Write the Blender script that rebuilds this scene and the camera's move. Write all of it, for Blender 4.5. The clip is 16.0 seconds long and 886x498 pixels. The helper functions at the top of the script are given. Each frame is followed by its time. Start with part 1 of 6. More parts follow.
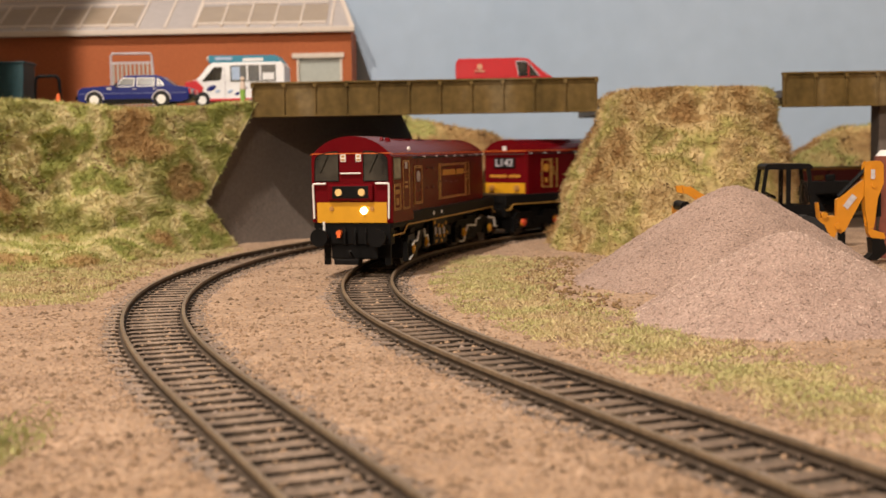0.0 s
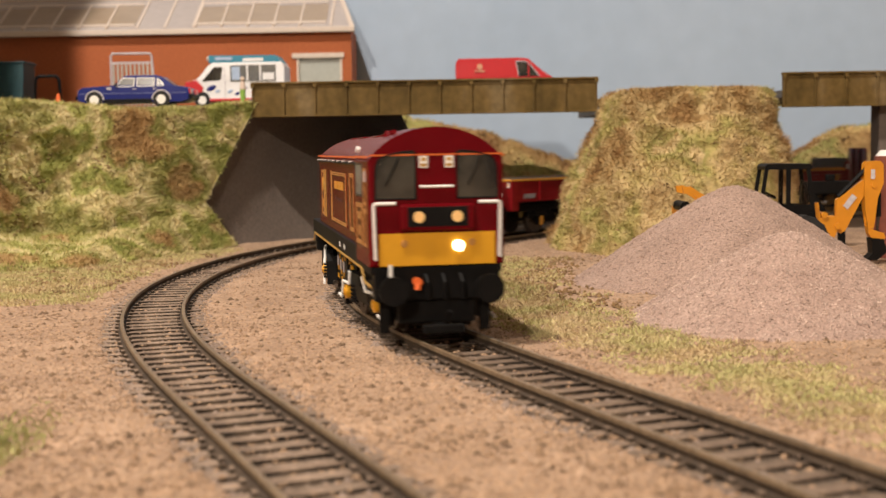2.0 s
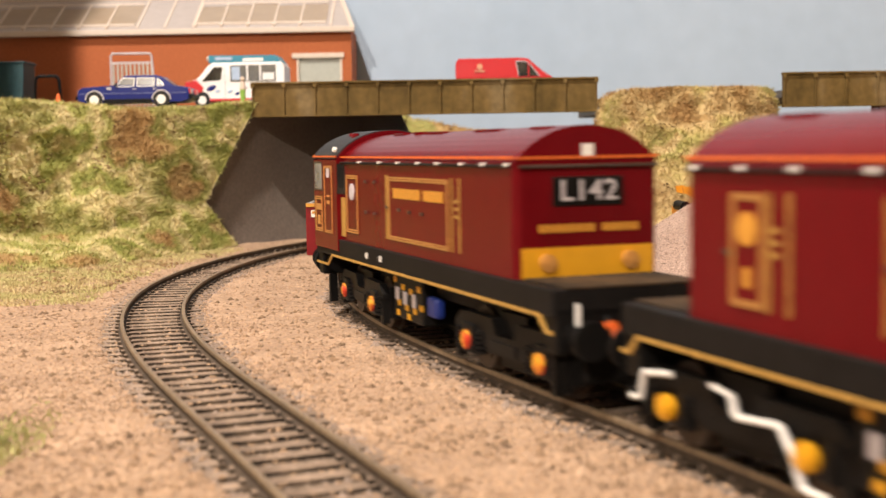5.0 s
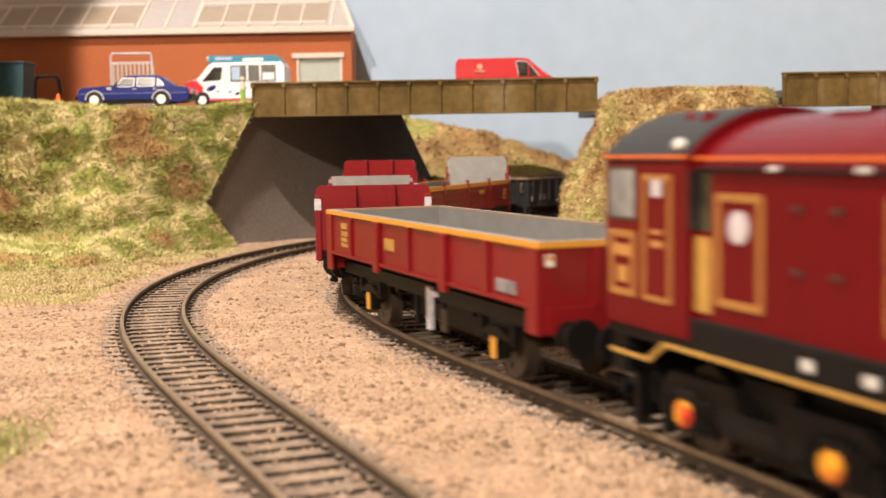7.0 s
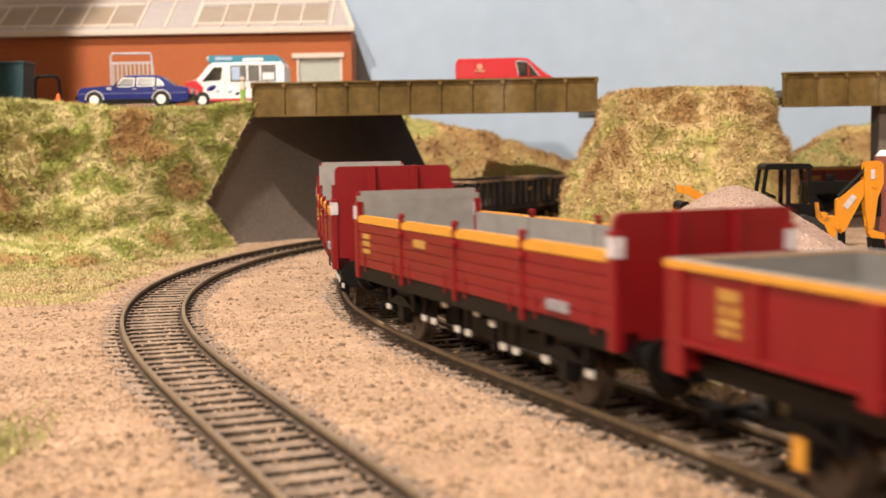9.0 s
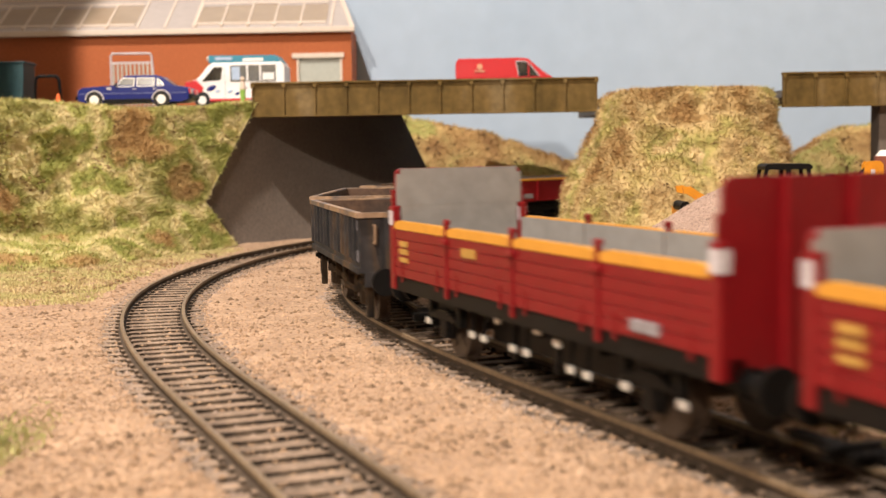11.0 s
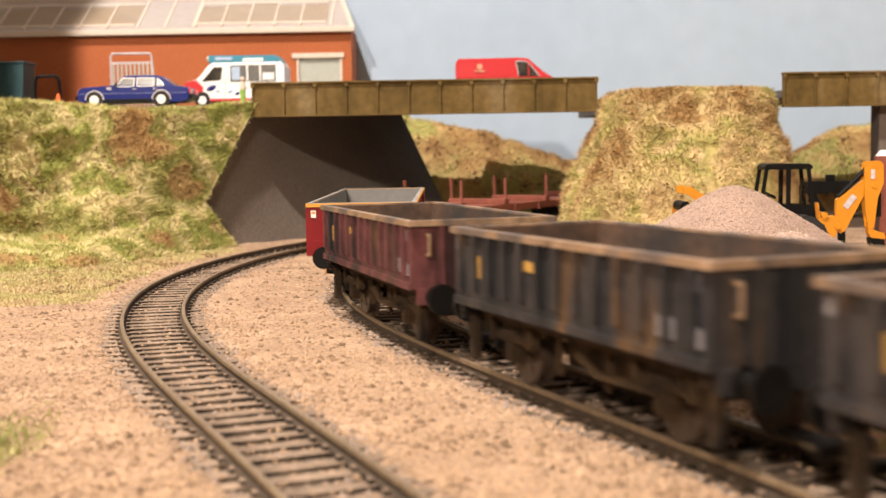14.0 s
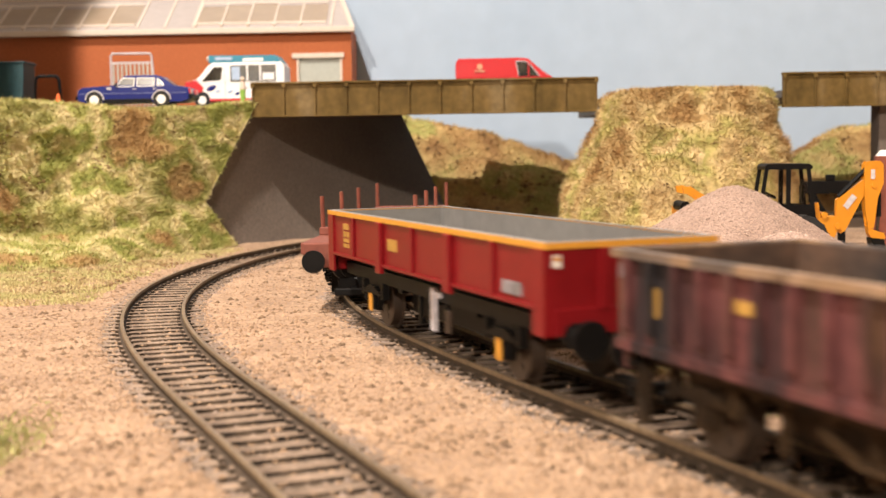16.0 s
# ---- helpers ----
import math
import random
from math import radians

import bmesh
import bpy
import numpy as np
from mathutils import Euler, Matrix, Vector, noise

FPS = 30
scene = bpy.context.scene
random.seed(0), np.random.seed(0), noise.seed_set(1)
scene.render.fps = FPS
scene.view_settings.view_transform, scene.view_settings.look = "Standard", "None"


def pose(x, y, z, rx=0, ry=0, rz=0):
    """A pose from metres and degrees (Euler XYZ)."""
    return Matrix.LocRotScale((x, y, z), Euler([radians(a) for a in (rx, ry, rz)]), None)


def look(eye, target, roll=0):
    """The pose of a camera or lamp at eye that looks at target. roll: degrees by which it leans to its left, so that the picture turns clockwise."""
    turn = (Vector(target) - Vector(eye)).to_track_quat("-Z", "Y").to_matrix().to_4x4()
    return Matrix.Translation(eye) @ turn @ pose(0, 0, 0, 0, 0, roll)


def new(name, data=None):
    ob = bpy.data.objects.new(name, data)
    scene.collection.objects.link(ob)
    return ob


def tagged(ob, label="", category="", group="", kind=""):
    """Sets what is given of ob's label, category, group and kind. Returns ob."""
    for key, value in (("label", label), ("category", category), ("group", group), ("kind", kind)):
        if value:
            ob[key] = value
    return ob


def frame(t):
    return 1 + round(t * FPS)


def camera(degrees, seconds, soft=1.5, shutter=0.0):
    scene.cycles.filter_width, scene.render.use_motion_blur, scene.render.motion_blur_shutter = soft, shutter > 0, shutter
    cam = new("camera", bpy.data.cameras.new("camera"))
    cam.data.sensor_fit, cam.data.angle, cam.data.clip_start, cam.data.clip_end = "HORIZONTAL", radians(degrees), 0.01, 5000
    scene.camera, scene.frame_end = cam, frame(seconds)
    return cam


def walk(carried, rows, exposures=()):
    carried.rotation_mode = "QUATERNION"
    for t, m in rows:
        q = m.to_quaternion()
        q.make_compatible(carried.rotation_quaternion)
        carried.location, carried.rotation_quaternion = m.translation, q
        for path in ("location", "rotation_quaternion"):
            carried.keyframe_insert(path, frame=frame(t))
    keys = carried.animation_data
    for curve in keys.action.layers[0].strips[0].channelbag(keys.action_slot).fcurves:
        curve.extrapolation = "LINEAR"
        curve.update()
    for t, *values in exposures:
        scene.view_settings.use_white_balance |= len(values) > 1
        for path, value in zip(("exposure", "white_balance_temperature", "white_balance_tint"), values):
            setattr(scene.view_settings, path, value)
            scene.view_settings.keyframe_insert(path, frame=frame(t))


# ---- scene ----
# All lengths below are written in millimetres of the model (scale 1:76) and turned into metres by MM.
MM = 0.001
cam = camera(38.9, 16.0, soft=1.4, shutter=0.85)
EYE = pose(0, 0, 46.78 * MM, 90 - 4.597, 0, 0) @ pose(0, 0, 0, 0, 0, -0.969)
walk(cam, [(0.0, EYE), (16.0, EYE)], exposures=[(0.0, -0.40), (1.5, -0.40), (2.5, -0.32), (3.5, -0.17), (5.0, 0.06), (7.0, 0.21), (9.0, 0.14), (12.0, 0.08), (13.0, 0.22), (16.0, 0.24)])
cam.data.dof.use_dof = True
cam.data.dof.focus_distance = 0.40
cam.data.dof.aperture_fstop = 30.0

# ---- light: a room lamp behind the camera, a small unseen lamp added over the layout and the pale room itself
world = bpy.data.worlds.new("room_air")
world.use_nodes = True
world.node_tree.nodes["Background"].inputs[0].default_value = (1.0, 0.92, 0.84, 1)
world.node_tree.nodes["Background"].inputs[1].default_value = 0.09
scene.world = world


def area_lamp(name, eye, target, size, power, colour):
    data = bpy.data.lights.new(name, "AREA")
    data.shape, data.size, data.energy, data.color = "DISK", size, power, colour
    ob = new(name, data)
    ob.matrix_world = look(Vector(eye), Vector(target))
    return ob


area_lamp("room_lamp", (-0.50, -1.42, 0.92), (0.0, 0.65, 0.05), 0.08, 29.0, (1.0, 0.87, 0.74))
# added lamp, set so the side board's two shadow edges coincide
area_lamp("overhead_lamp", (-0.36, 0.0, 1.24), (0.0, 0.40, 0.0), 0.035, 28.5, (1.0, 0.88, 0.77))
# ---- materials
MATS = {}


def material(name, colour, rough=0.7, metal=0.0, vary=0.15, grain=400.0, bump=0.2, colour2=None, coarse=40.0, mix=0.5,
             per_object=0.0, colour3=None, coat=0.0, glow=0.0, stops=None, spec=0.5, streak=0.0):
    """A surface with two scales of variation: fine grain and broad blotches, at real size."""
    if name in MATS:
        return MATS[name]
    m = bpy.data.materials.new(name)
    m.use_nodes = True
    nt = m.node_tree
    n, link = nt.nodes, nt.links
    b = n["Principled BSDF"]
    co = n.new("ShaderNodeTexCoord")
    fine = n.new("ShaderNodeTexNoise")
    fine.inputs["Scale"].default_value, fine.inputs["Detail"].default_value = grain, 6
    broad = n.new("ShaderNodeTexNoise")
    broad.inputs["Scale"].default_value, broad.inputs["Detail"].default_value = coarse, 4
    link.new(co.outputs["Object"], fine.inputs["Vector"])
    if streak:
        stretch = n.new("ShaderNodeMapping")
        stretch.inputs["Scale"].default_value = (1.0, 1.0, streak)
        link.new(co.outputs["Object"], stretch.inputs["Vector"])
        link.new(stretch.outputs["Vector"], broad.inputs["Vector"])
    else:
        link.new(co.outputs["Object"], broad.inputs["Vector"])
    ramp = n.new("ShaderNodeValToRGB")
    ramp.color_ramp.elements[0].position, ramp.color_ramp.elements[1].position = 0.5 - mix / 2, 0.5 + mix / 2
    ramp.color_ramp.elements[0].color = (*colour, 1)
    ramp.color_ramp.elements[1].color = (*(colour2 or colour), 1)
    if colour3:
        e = ramp.color_ramp.elements.new(0.5)
        e.color = (*colour3, 1)
    if stops:
        while len(ramp.color_ramp.elements) > 1:
            ramp.color_ramp.elements.remove(ramp.color_ramp.elements[-1])
        for k, (at, c) in enumerate(stops):
            e = ramp.color_ramp.elements[0] if k == 0 else ramp.color_ramp.elements.new(at)
            e.position, e.color = at, (*c, 1)
    link.new(broad.outputs["Fac"], ramp.inputs["Fac"])
    hsv = n.new("ShaderNodeHueSaturation")
    link.new(ramp.outputs["Color"], hsv.inputs["Color"])
    scale = n.new("ShaderNodeMapRange")
    scale.inputs["From Min"].default_value, scale.inputs["From Max"].default_value = 0.25, 0.75
    scale.inputs["To Min"].default_value, scale.inputs["To Max"].default_value = 1 - vary, 1 + vary
    link.new(fine.outputs["Fac"], scale.inputs["Value"])
    if per_object:
        info = n.new("ShaderNodeObjectInfo")
        geo = n.new("ShaderNodeNewGeometry")
        add = n.new("ShaderNodeMath")
        add.operation = "ADD"
        link.new(info.outputs["Random"], add.inputs[0])
        link.new(geo.outputs["Random Per Island"], add.inputs[1])
        r = n.new("ShaderNodeMapRange")
        r.inputs["From Max"].default_value = 2.0
        r.inputs["To Min"].default_value, r.inputs["To Max"].default_value = 1 - per_object, 1 + per_object
        link.new(add.outputs[0], r.inputs["Value"])
        mul = n.new("ShaderNodeMath")
        mul.operation = "MULTIPLY"
        link.new(scale.outputs["Result"], mul.inputs[0])
        link.new(r.outputs["Result"], mul.inputs[1])
        link.new(mul.outputs[0], hsv.inputs["Value"])
    else:
        link.new(scale.outputs["Result"], hsv.inputs["Value"])
    link.new(hsv.outputs["Color"], b.inputs["Base Color"])
    b.inputs["Roughness"].default_value, b.inputs["Metallic"].default_value = rough, metal
    b.inputs["Coat Weight"].default_value = coat
    b.inputs["Specular IOR Level"].default_value = spec
    b.inputs["Coat Roughness"].default_value = 0.15
    if bump:
        bp = n.new("ShaderNodeBump")
        bp.inputs["Strength"].default_value, bp.inputs["Distance"].default_value = bump, 0.0006
        link.new(fine.outputs["Fac"], bp.inputs["Height"])
        link.new(bp.outputs["Normal"], b.inputs["Normal"])
    if glow:
        b.inputs["Emission Color"].default_value, b.inputs["Emission Strength"].default_value = (*colour, 1), glow
    MATS[name] = m
    return m


def glass(name, tint=(0.9, 0.93, 0.95), rough=0.05):
    m = bpy.data.materials.new(name)
    m.use_nodes = True
    b = m.node_tree.nodes["Principled BSDF"]
    b.inputs["Base Color"].default_value = (*tint, 1)
    b.inputs["Transmission Weight"].default_value, b.inputs["Roughness"].default_value = 1.0, rough
    b.inputs["IOR"].default_value = 1.2
    return m


EARTH = material("earth", (0.28, 0.18, 0.116), 0.95, vary=0.38, grain=900, bump=0.9, colour2=(0.44, 0.298, 0.198), coarse=60, colour3=(0.355, 0.236, 0.153))
GRAVEL = material("gravel", (0.33, 0.225, 0.18), 0.95, vary=0.35, grain=1300, bump=0.9, colour2=(0.42, 0.30, 0.245), coarse=70)
RAIL = material("rusty_rail", (0.17, 0.12, 0.075), 0.5, 0.2, vary=0.3, grain=500, bump=0.2, colour2=(0.23, 0.165, 0.10), coarse=60)
# web and foot colour darkened to imitate shade below the rail head
RAILWEB = material("shaded_rail_web", (0.035, 0.022, 0.013), 0.8, vary=0.35, grain=700, bump=0.3, colour2=(0.07, 0.045, 0.026), coarse=80)
SLEEPER = material("dusty_lit_sleeper", (0.17, 0.118, 0.082), 0.9, vary=0.3, grain=900, bump=0.5, colour2=(0.30, 0.218, 0.158), coarse=150, mix=0.4, per_object=0.2)
# darker tone for the inner track's sleepers
DARKERSLEEPER = material("darker_sleeper", (0.10, 0.067, 0.045), 0.9, vary=0.3, grain=900, bump=0.5, colour2=(0.21, 0.148, 0.104), coarse=150, mix=0.4, per_object=0.2)
# near-black side colour imitates shade on the upright sleeper faces
SLEEPERSHADE = material("shaded_sleeper_side", (0.035, 0.024, 0.016), 0.9, vary=0.4, grain=900, bump=0.5, colour2=(0.10, 0.07, 0.045), coarse=220, mix=0.35, per_object=0.25)
SKY = material("painted_sky", (0.365, 0.468, 0.60), 0.85, vary=0.04, grain=60, bump=0.05, colour2=(0.425, 0.522, 0.645), coarse=4)
CARDGREY = material("dark_grey_card", (0.115, 0.09, 0.074), 0.8, vary=0.2, grain=600, bump=0.3, colour2=(0.145, 0.118, 0.10), coarse=30)
GIRDER = material("girder_paint", (0.085, 0.053, 0.013), 0.7, vary=0.25, grain=250, bump=0.25, coarse=38, streak=0.35, spec=0.2, stops=((0.36, (0.065, 0.041, 0.010)), (0.47, (0.11, 0.07, 0.019)), (0.56, (0.135, 0.086, 0.027)), (0.66, (0.17, 0.12, 0.055))))
BRICK = material("brick_paper", (0.36, 0.095, 0.03), 0.85, vary=0.12, grain=500, bump=0.2, colour2=(0.42, 0.12, 0.04), coarse=20)
CREAM = material("cream_plastic", (0.62, 0.53, 0.45), 0.6, vary=0.06, grain=300, bump=0.1)
MAROON = material("maroon_paint", (0.108, 0.0028, 0.0052), 0.26, vary=0.06, grain=200, bump=0.02, colour2=(0.122, 0.004, 0.0066), coarse=30, coat=0.05, spec=0.07)
WAGONRED = material("wagon_red", (0.165, 0.0042, 0.0068), 0.4, vary=0.08, grain=250, bump=0.05, colour2=(0.19, 0.0065, 0.009), coarse=30, spec=0.3)
BLACK = material("black_paint", (0.0035, 0.0032, 0.0032), 0.5, vary=0.3, grain=300, bump=0.1, colour2=(0.007, 0.0062, 0.0058), coarse=60, spec=0.14)
YELLOW = material("warning_yellow", (0.62, 0.30, 0.010), 0.42, vary=0.05, grain=300, bump=0.03)
GOLD = material("gold_lining", (0.44, 0.21, 0.05), 0.5, vary=0.1, grain=300, bump=0.0)
WALLPAINT = material("room_paint", (0.62, 0.56, 0.48), 0.9, vary=0.04, grain=40, bump=0.05)
ORANGE = material("orange_line", (0.60, 0.12, 0.015), 0.5, vary=0.05, bump=0.0)
WHITE = material("white_paint", (0.78, 0.76, 0.72), 0.5, vary=0.05, grain=300, bump=0.05)
LAMPLENS = material("lamp_lens", (0.85, 0.55, 0.22), 0.3, vary=0.05, bump=0.0)
HEADLIGHT = material("lit_headlight", (1.0, 0.86, 0.55), 0.3, vary=0.0, bump=0.0, glow=9.0)
TAILORANGE = material("orange_hose", (0.75, 0.13, 0.02), 0.5, vary=0.1, bump=0.1)
# lighter mottling paints reflections into the opaque glass colour
DARKGLASS = material("dark_window", (0.010, 0.0095, 0.0095), 0.08, vary=0.1, bump=0.0, colour2=(0.05, 0.046, 0.036), coarse=90, mix=0.3, coat=0.4)
CABWINDOW = material("grey_cab_window", (0.11, 0.115, 0.13), 0.15, vary=0.1, bump=0.0, colour2=(0.30, 0.30, 0.31), coarse=110, mix=0.3, coat=0.4)
UNDERGREY = material("solebar_grey", (0.006, 0.0052, 0.005), 0.6, vary=0.25, grain=300, bump=0.15, colour2=(0.011, 0.0095, 0.009), coarse=50, spec=0.12)
STEEL = material("wheel_steel", (0.07, 0.056, 0.047), 0.5, 0.4, vary=0.25, grain=200, bump=0.1, colour2=(0.05, 0.03, 0.018), coarse=90)
BLUE = material("blue_box", (0.01, 0.03, 0.22), 0.5, vary=0.1, bump=0.05)
GREYIN = material("wagon_inside_grey", (0.22, 0.21, 0.20), 0.75, vary=0.12, grain=300, bump=0.1, colour2=(0.28, 0.265, 0.25), coarse=25)
SOOT = material("weathered_black", (0.012, 0.0105, 0.0105), 0.7, vary=0.35, grain=350, bump=0.3, coarse=110, streak=0.16, spec=0.3, stops=((0.34, (0.012, 0.012, 0.0135)), (0.46, (0.022, 0.020, 0.0215)), (0.55, (0.036, 0.031, 0.030)), (0.62, (0.075, 0.042, 0.02)), (0.69, (0.13, 0.072, 0.03))))
OLDMAROON = material("weathered_maroon", (0.085, 0.028, 0.026), 0.75, vary=0.3, grain=350, bump=0.3, coarse=85, streak=0.2, spec=0.25, stops=((0.36, (0.016, 0.013, 0.015)), (0.44, (0.060, 0.022, 0.022)), (0.52, (0.125, 0.042, 0.042)), (0.58, (0.085, 0.034, 0.030)), (0.64, (0.055, 0.03, 0.022)), (0.70, (0.14, 0.07, 0.035))))
RIMRUST = material("worn_rim", (0.075, 0.056, 0.047), 0.55, vary=0.35, grain=400, bump=0.3, coarse=70, stops=((0.34, (0.05, 0.038, 0.034)), (0.46, (0.13, 0.095, 0.076)), (0.54, (0.24, 0.15, 0.085)), (0.62, (0.30, 0.20, 0.13)), (0.70, (0.10, 0.06, 0.035))))
RUSTINSIDE = material("dirty_wagon_inside", (0.028, 0.022, 0.020), 0.85, vary=0.4, grain=400, bump=0.4, colour2=(0.12, 0.062, 0.034), coarse=40, mix=0.4)
DUSTYBROWN = material("dusty_underframe", (0.010, 0.008, 0.0065), 0.85, vary=0.35, grain=400, bump=0.3, colour2=(0.06, 0.036, 0.018), coarse=80, mix=0.35, spec=0.15)
RUSTRED = material("bauxite_paint", (0.17, 0.045, 0.028), 0.7, vary=0.25, grain=300, bump=0.2, colour2=(0.22, 0.065, 0.04), coarse=50)
WAGONYELLOW = material("wagon_yellow_band", (0.58, 0.27, 0.03), 0.5, vary=0.08, grain=300, bump=0.05)
FADEDYELLOW = material("faded_yellow_mark", (0.42, 0.24, 0.05), 0.6, vary=0.25, grain=600, bump=0.0)
PALEMARK = material("pale_mark", (0.50, 0.47, 0.50), 0.6, vary=0.2, grain=600, bump=0.0)
DATAMARK = material("scuffed_mark", (0.30, 0.28, 0.31), 0.7, vary=0.3, grain=600, bump=0.0, colour2=(0.14, 0.13, 0.13), coarse=200)
FOAM = material("brown_foam", (0.15, 0.085, 0.035), 0.95, vary=0.4, grain=900, bump=0.5, colour2=(0.28, 0.18, 0.08), coarse=60, per_object=0.4)
CLOD = material("soil_clods", (0.26, 0.165, 0.10), 0.95, vary=0.35, grain=900, bump=0.3, colour2=(0.50, 0.345, 0.23), coarse=300, per_object=0.4)
STONE = material("track_stones", (0.22, 0.165, 0.13), 0.9, vary=0.3, grain=900, bump=0.3, colour2=(0.33, 0.25, 0.20), coarse=200, per_object=0.4)
HEAPGRIT = material("heap_grit", (0.24, 0.165, 0.13), 0.95, vary=0.25, grain=900, bump=0.3, colour2=(0.54, 0.41, 0.34), coarse=400, mix=0.4, per_object=0.4)
ROAD = material("road_card", (0.09, 0.085, 0.08), 0.9, vary=0.2, grain=500, bump=0.3, colour2=(0.12, 0.11, 0.10), coarse=30)
ROOFSHEET = material("pale_roof_sheet", (0.39, 0.345, 0.33), 0.65, vary=0.06, grain=200, bump=0.05, colour2=(0.44, 0.395, 0.375), coarse=15)
SKYLIGHT = material("tinted_skylight", (0.33, 0.25, 0.18), 0.35, vary=0.08, grain=100, bump=0.0, colour2=(0.36, 0.28, 0.20), coarse=20)
CARBLUE = material("car_blue", (0.010, 0.017, 0.14), 0.3, vary=0.05, bump=0.0, coat=0.12, spec=0.2)
CARRED = material("van_red", (0.52, 0.012, 0.02), 0.3, vary=0.05, bump=0.0, coat=0.4)
VANWHITE = material("van_white", (0.75, 0.74, 0.74), 0.35, vary=0.04, bump=0.0, coat=0.3)
TEAL = material("van_teal", (0.02, 0.20, 0.30), 0.4, vary=0.05, bump=0.0)
CARSTRIPE = material("faded_blue_trim", (0.10, 0.12, 0.28), 0.5, vary=0.05, bump=0.0)
PALEBLUE = material("pale_blue_print", (0.36, 0.46, 0.62), 0.5, vary=0.1, bump=0.0)
PINK = material("pink_print", (0.62, 0.22, 0.22), 0.5, vary=0.1, bump=0.0)
EMBLEM = material("pale_emblem", (0.62, 0.30, 0.18), 0.5, vary=0.2, grain=600, bump=0.0)
TYRE = material("tyre_rubber", (0.015, 0.014, 0.014), 0.8, vary=0.1, bump=0.1)
CARGLASS = material("car_window", (0.10, 0.11, 0.12), 0.1, vary=0.1, bump=0.0, colour2=(0.18, 0.17, 0.15), coarse=120, coat=0.4)
DIGGER = material("digger_yellow", (0.62, 0.24, 0.012), 0.4, vary=0.08, grain=200, bump=0.05)
DARKTEAL = material("dark_teal_bin", (0.012, 0.055, 0.065), 0.6, vary=0.15, bump=0.1)
SHUTTER = material("grey_shutter", (0.40, 0.42, 0.38), 0.6, vary=0.08, bump=0.1)
FIGGREEN = material("figure_paint", (0.24, 0.42, 0.07), 0.6, vary=0.1, bump=0.0)
FIGPALE = material("figure_pale_paint", (0.62, 0.50, 0.42), 0.6, vary=0.1, bump=0.0)
CABPANE = glass("cab_plastic", (0.93, 0.90, 0.86))
# dirt colour darkened so the gaps between sleepers look shaded
BED = material("track_bed", (0.085, 0.06, 0.042), 0.95, vary=0.45, grain=700, bump=1.0, colour2=(0.19, 0.138, 0.10), coarse=160, mix=0.35)

BANKCOLOURS = ((0.32, (0.36, 0.22, 0.085)), (0.385, (0.44, 0.31, 0.13)), (0.43, (0.28, 0.28, 0.07)), (0.48, (0.46, 0.42, 0.17)), (0.53, (0.66, 0.56, 0.31)), (0.57, (0.42, 0.41, 0.13)), (0.62, (0.26, 0.28, 0.065)), (0.67, (0.44, 0.36, 0.15)))
DRYCOLOURS = ((0.33, (0.30, 0.17, 0.06)), (0.41, (0.38, 0.25, 0.10)), (0.48, (0.52, 0.39, 0.19)), (0.55, (0.43, 0.34, 0.13)), (0.61, (0.33, 0.30, 0.09)), (0.67, (0.55, 0.42, 0.21)))
FARCOLOURS = ((0.32, (0.24, 0.13, 0.05)), (0.42, (0.40, 0.25, 0.10)), (0.52, (0.47, 0.34, 0.14)), (0.60, (0.33, 0.32, 0.10)), (0.68, (0.46, 0.35, 0.15)))
VERGECOLOURS = ((0.34, (0.50, 0.38, 0.21)), (0.45, (0.51, 0.42, 0.21)), (0.55, (0.42, 0.39, 0.16)), (0.66, (0.52, 0.44, 0.22)))
GRASS = material("grass", (0.3, 0.3, 0.1), 0.9, vary=0.2, grain=500, bump=0.5, coarse=30, stops=BANKCOLOURS)
STRAW = material("dry_grass", (0.4, 0.3, 0.1), 0.9, vary=0.2, grain=500, bump=0.5, coarse=44, stops=DRYCOLOURS)
FARSCRUB = material("far_scrub", (0.3, 0.2, 0.1), 0.9, vary=0.25, grain=400, bump=0.5, coarse=30, stops=FARCOLOURS)
BLADE = material("grass_fibre", (0.3, 0.3, 0.1), 0.9, vary=0.12, grain=150, bump=0.0, coarse=30, stops=BANKCOLOURS, per_object=0.22)
STRAWBLADE = material("straw_fibre", (0.4, 0.3, 0.1), 0.9, vary=0.12, grain=150, bump=0.0, coarse=44, stops=DRYCOLOURS, per_object=0.22)
FARBLADE = material("far_fibre", (0.3, 0.2, 0.1), 0.9, vary=0.12, grain=150, bump=0.0, coarse=30, stops=FARCOLOURS, per_object=0.22)
GREENBLADE = material("green_fibre", (0.5, 0.45, 0.2), 0.9, vary=0.12, grain=150, bump=0.0, coarse=45, stops=VERGECOLOURS, per_object=0.2)
LUSHBLADE = material("fresh_green_fibre", (0.28, 0.29, 0.085), 0.9, vary=0.12, grain=150, bump=0.0, colour2=(0.42, 0.39, 0.16), coarse=60, per_object=0.2)
# darker gravel and grit copies put the back heap's shade in the colour
SHADEGRAVEL = material("shaded_gravel", (0.29, 0.20, 0.158), 0.95, vary=0.35, grain=1300, bump=0.9, colour2=(0.38, 0.27, 0.218), coarse=70)
SHADEGRIT = material("shaded_grit", (0.25, 0.17, 0.132), 0.95, vary=0.25, grain=900, bump=0.3, colour2=(0.50, 0.37, 0.30), coarse=400, mix=0.4, per_object=0.35)
EARTHCRUMB = material("earth_crumbs", (0.24, 0.15, 0.09), 0.95, vary=0.35, grain=900, bump=0.3, colour2=(0.40, 0.27, 0.17), coarse=200, per_object=0.4)
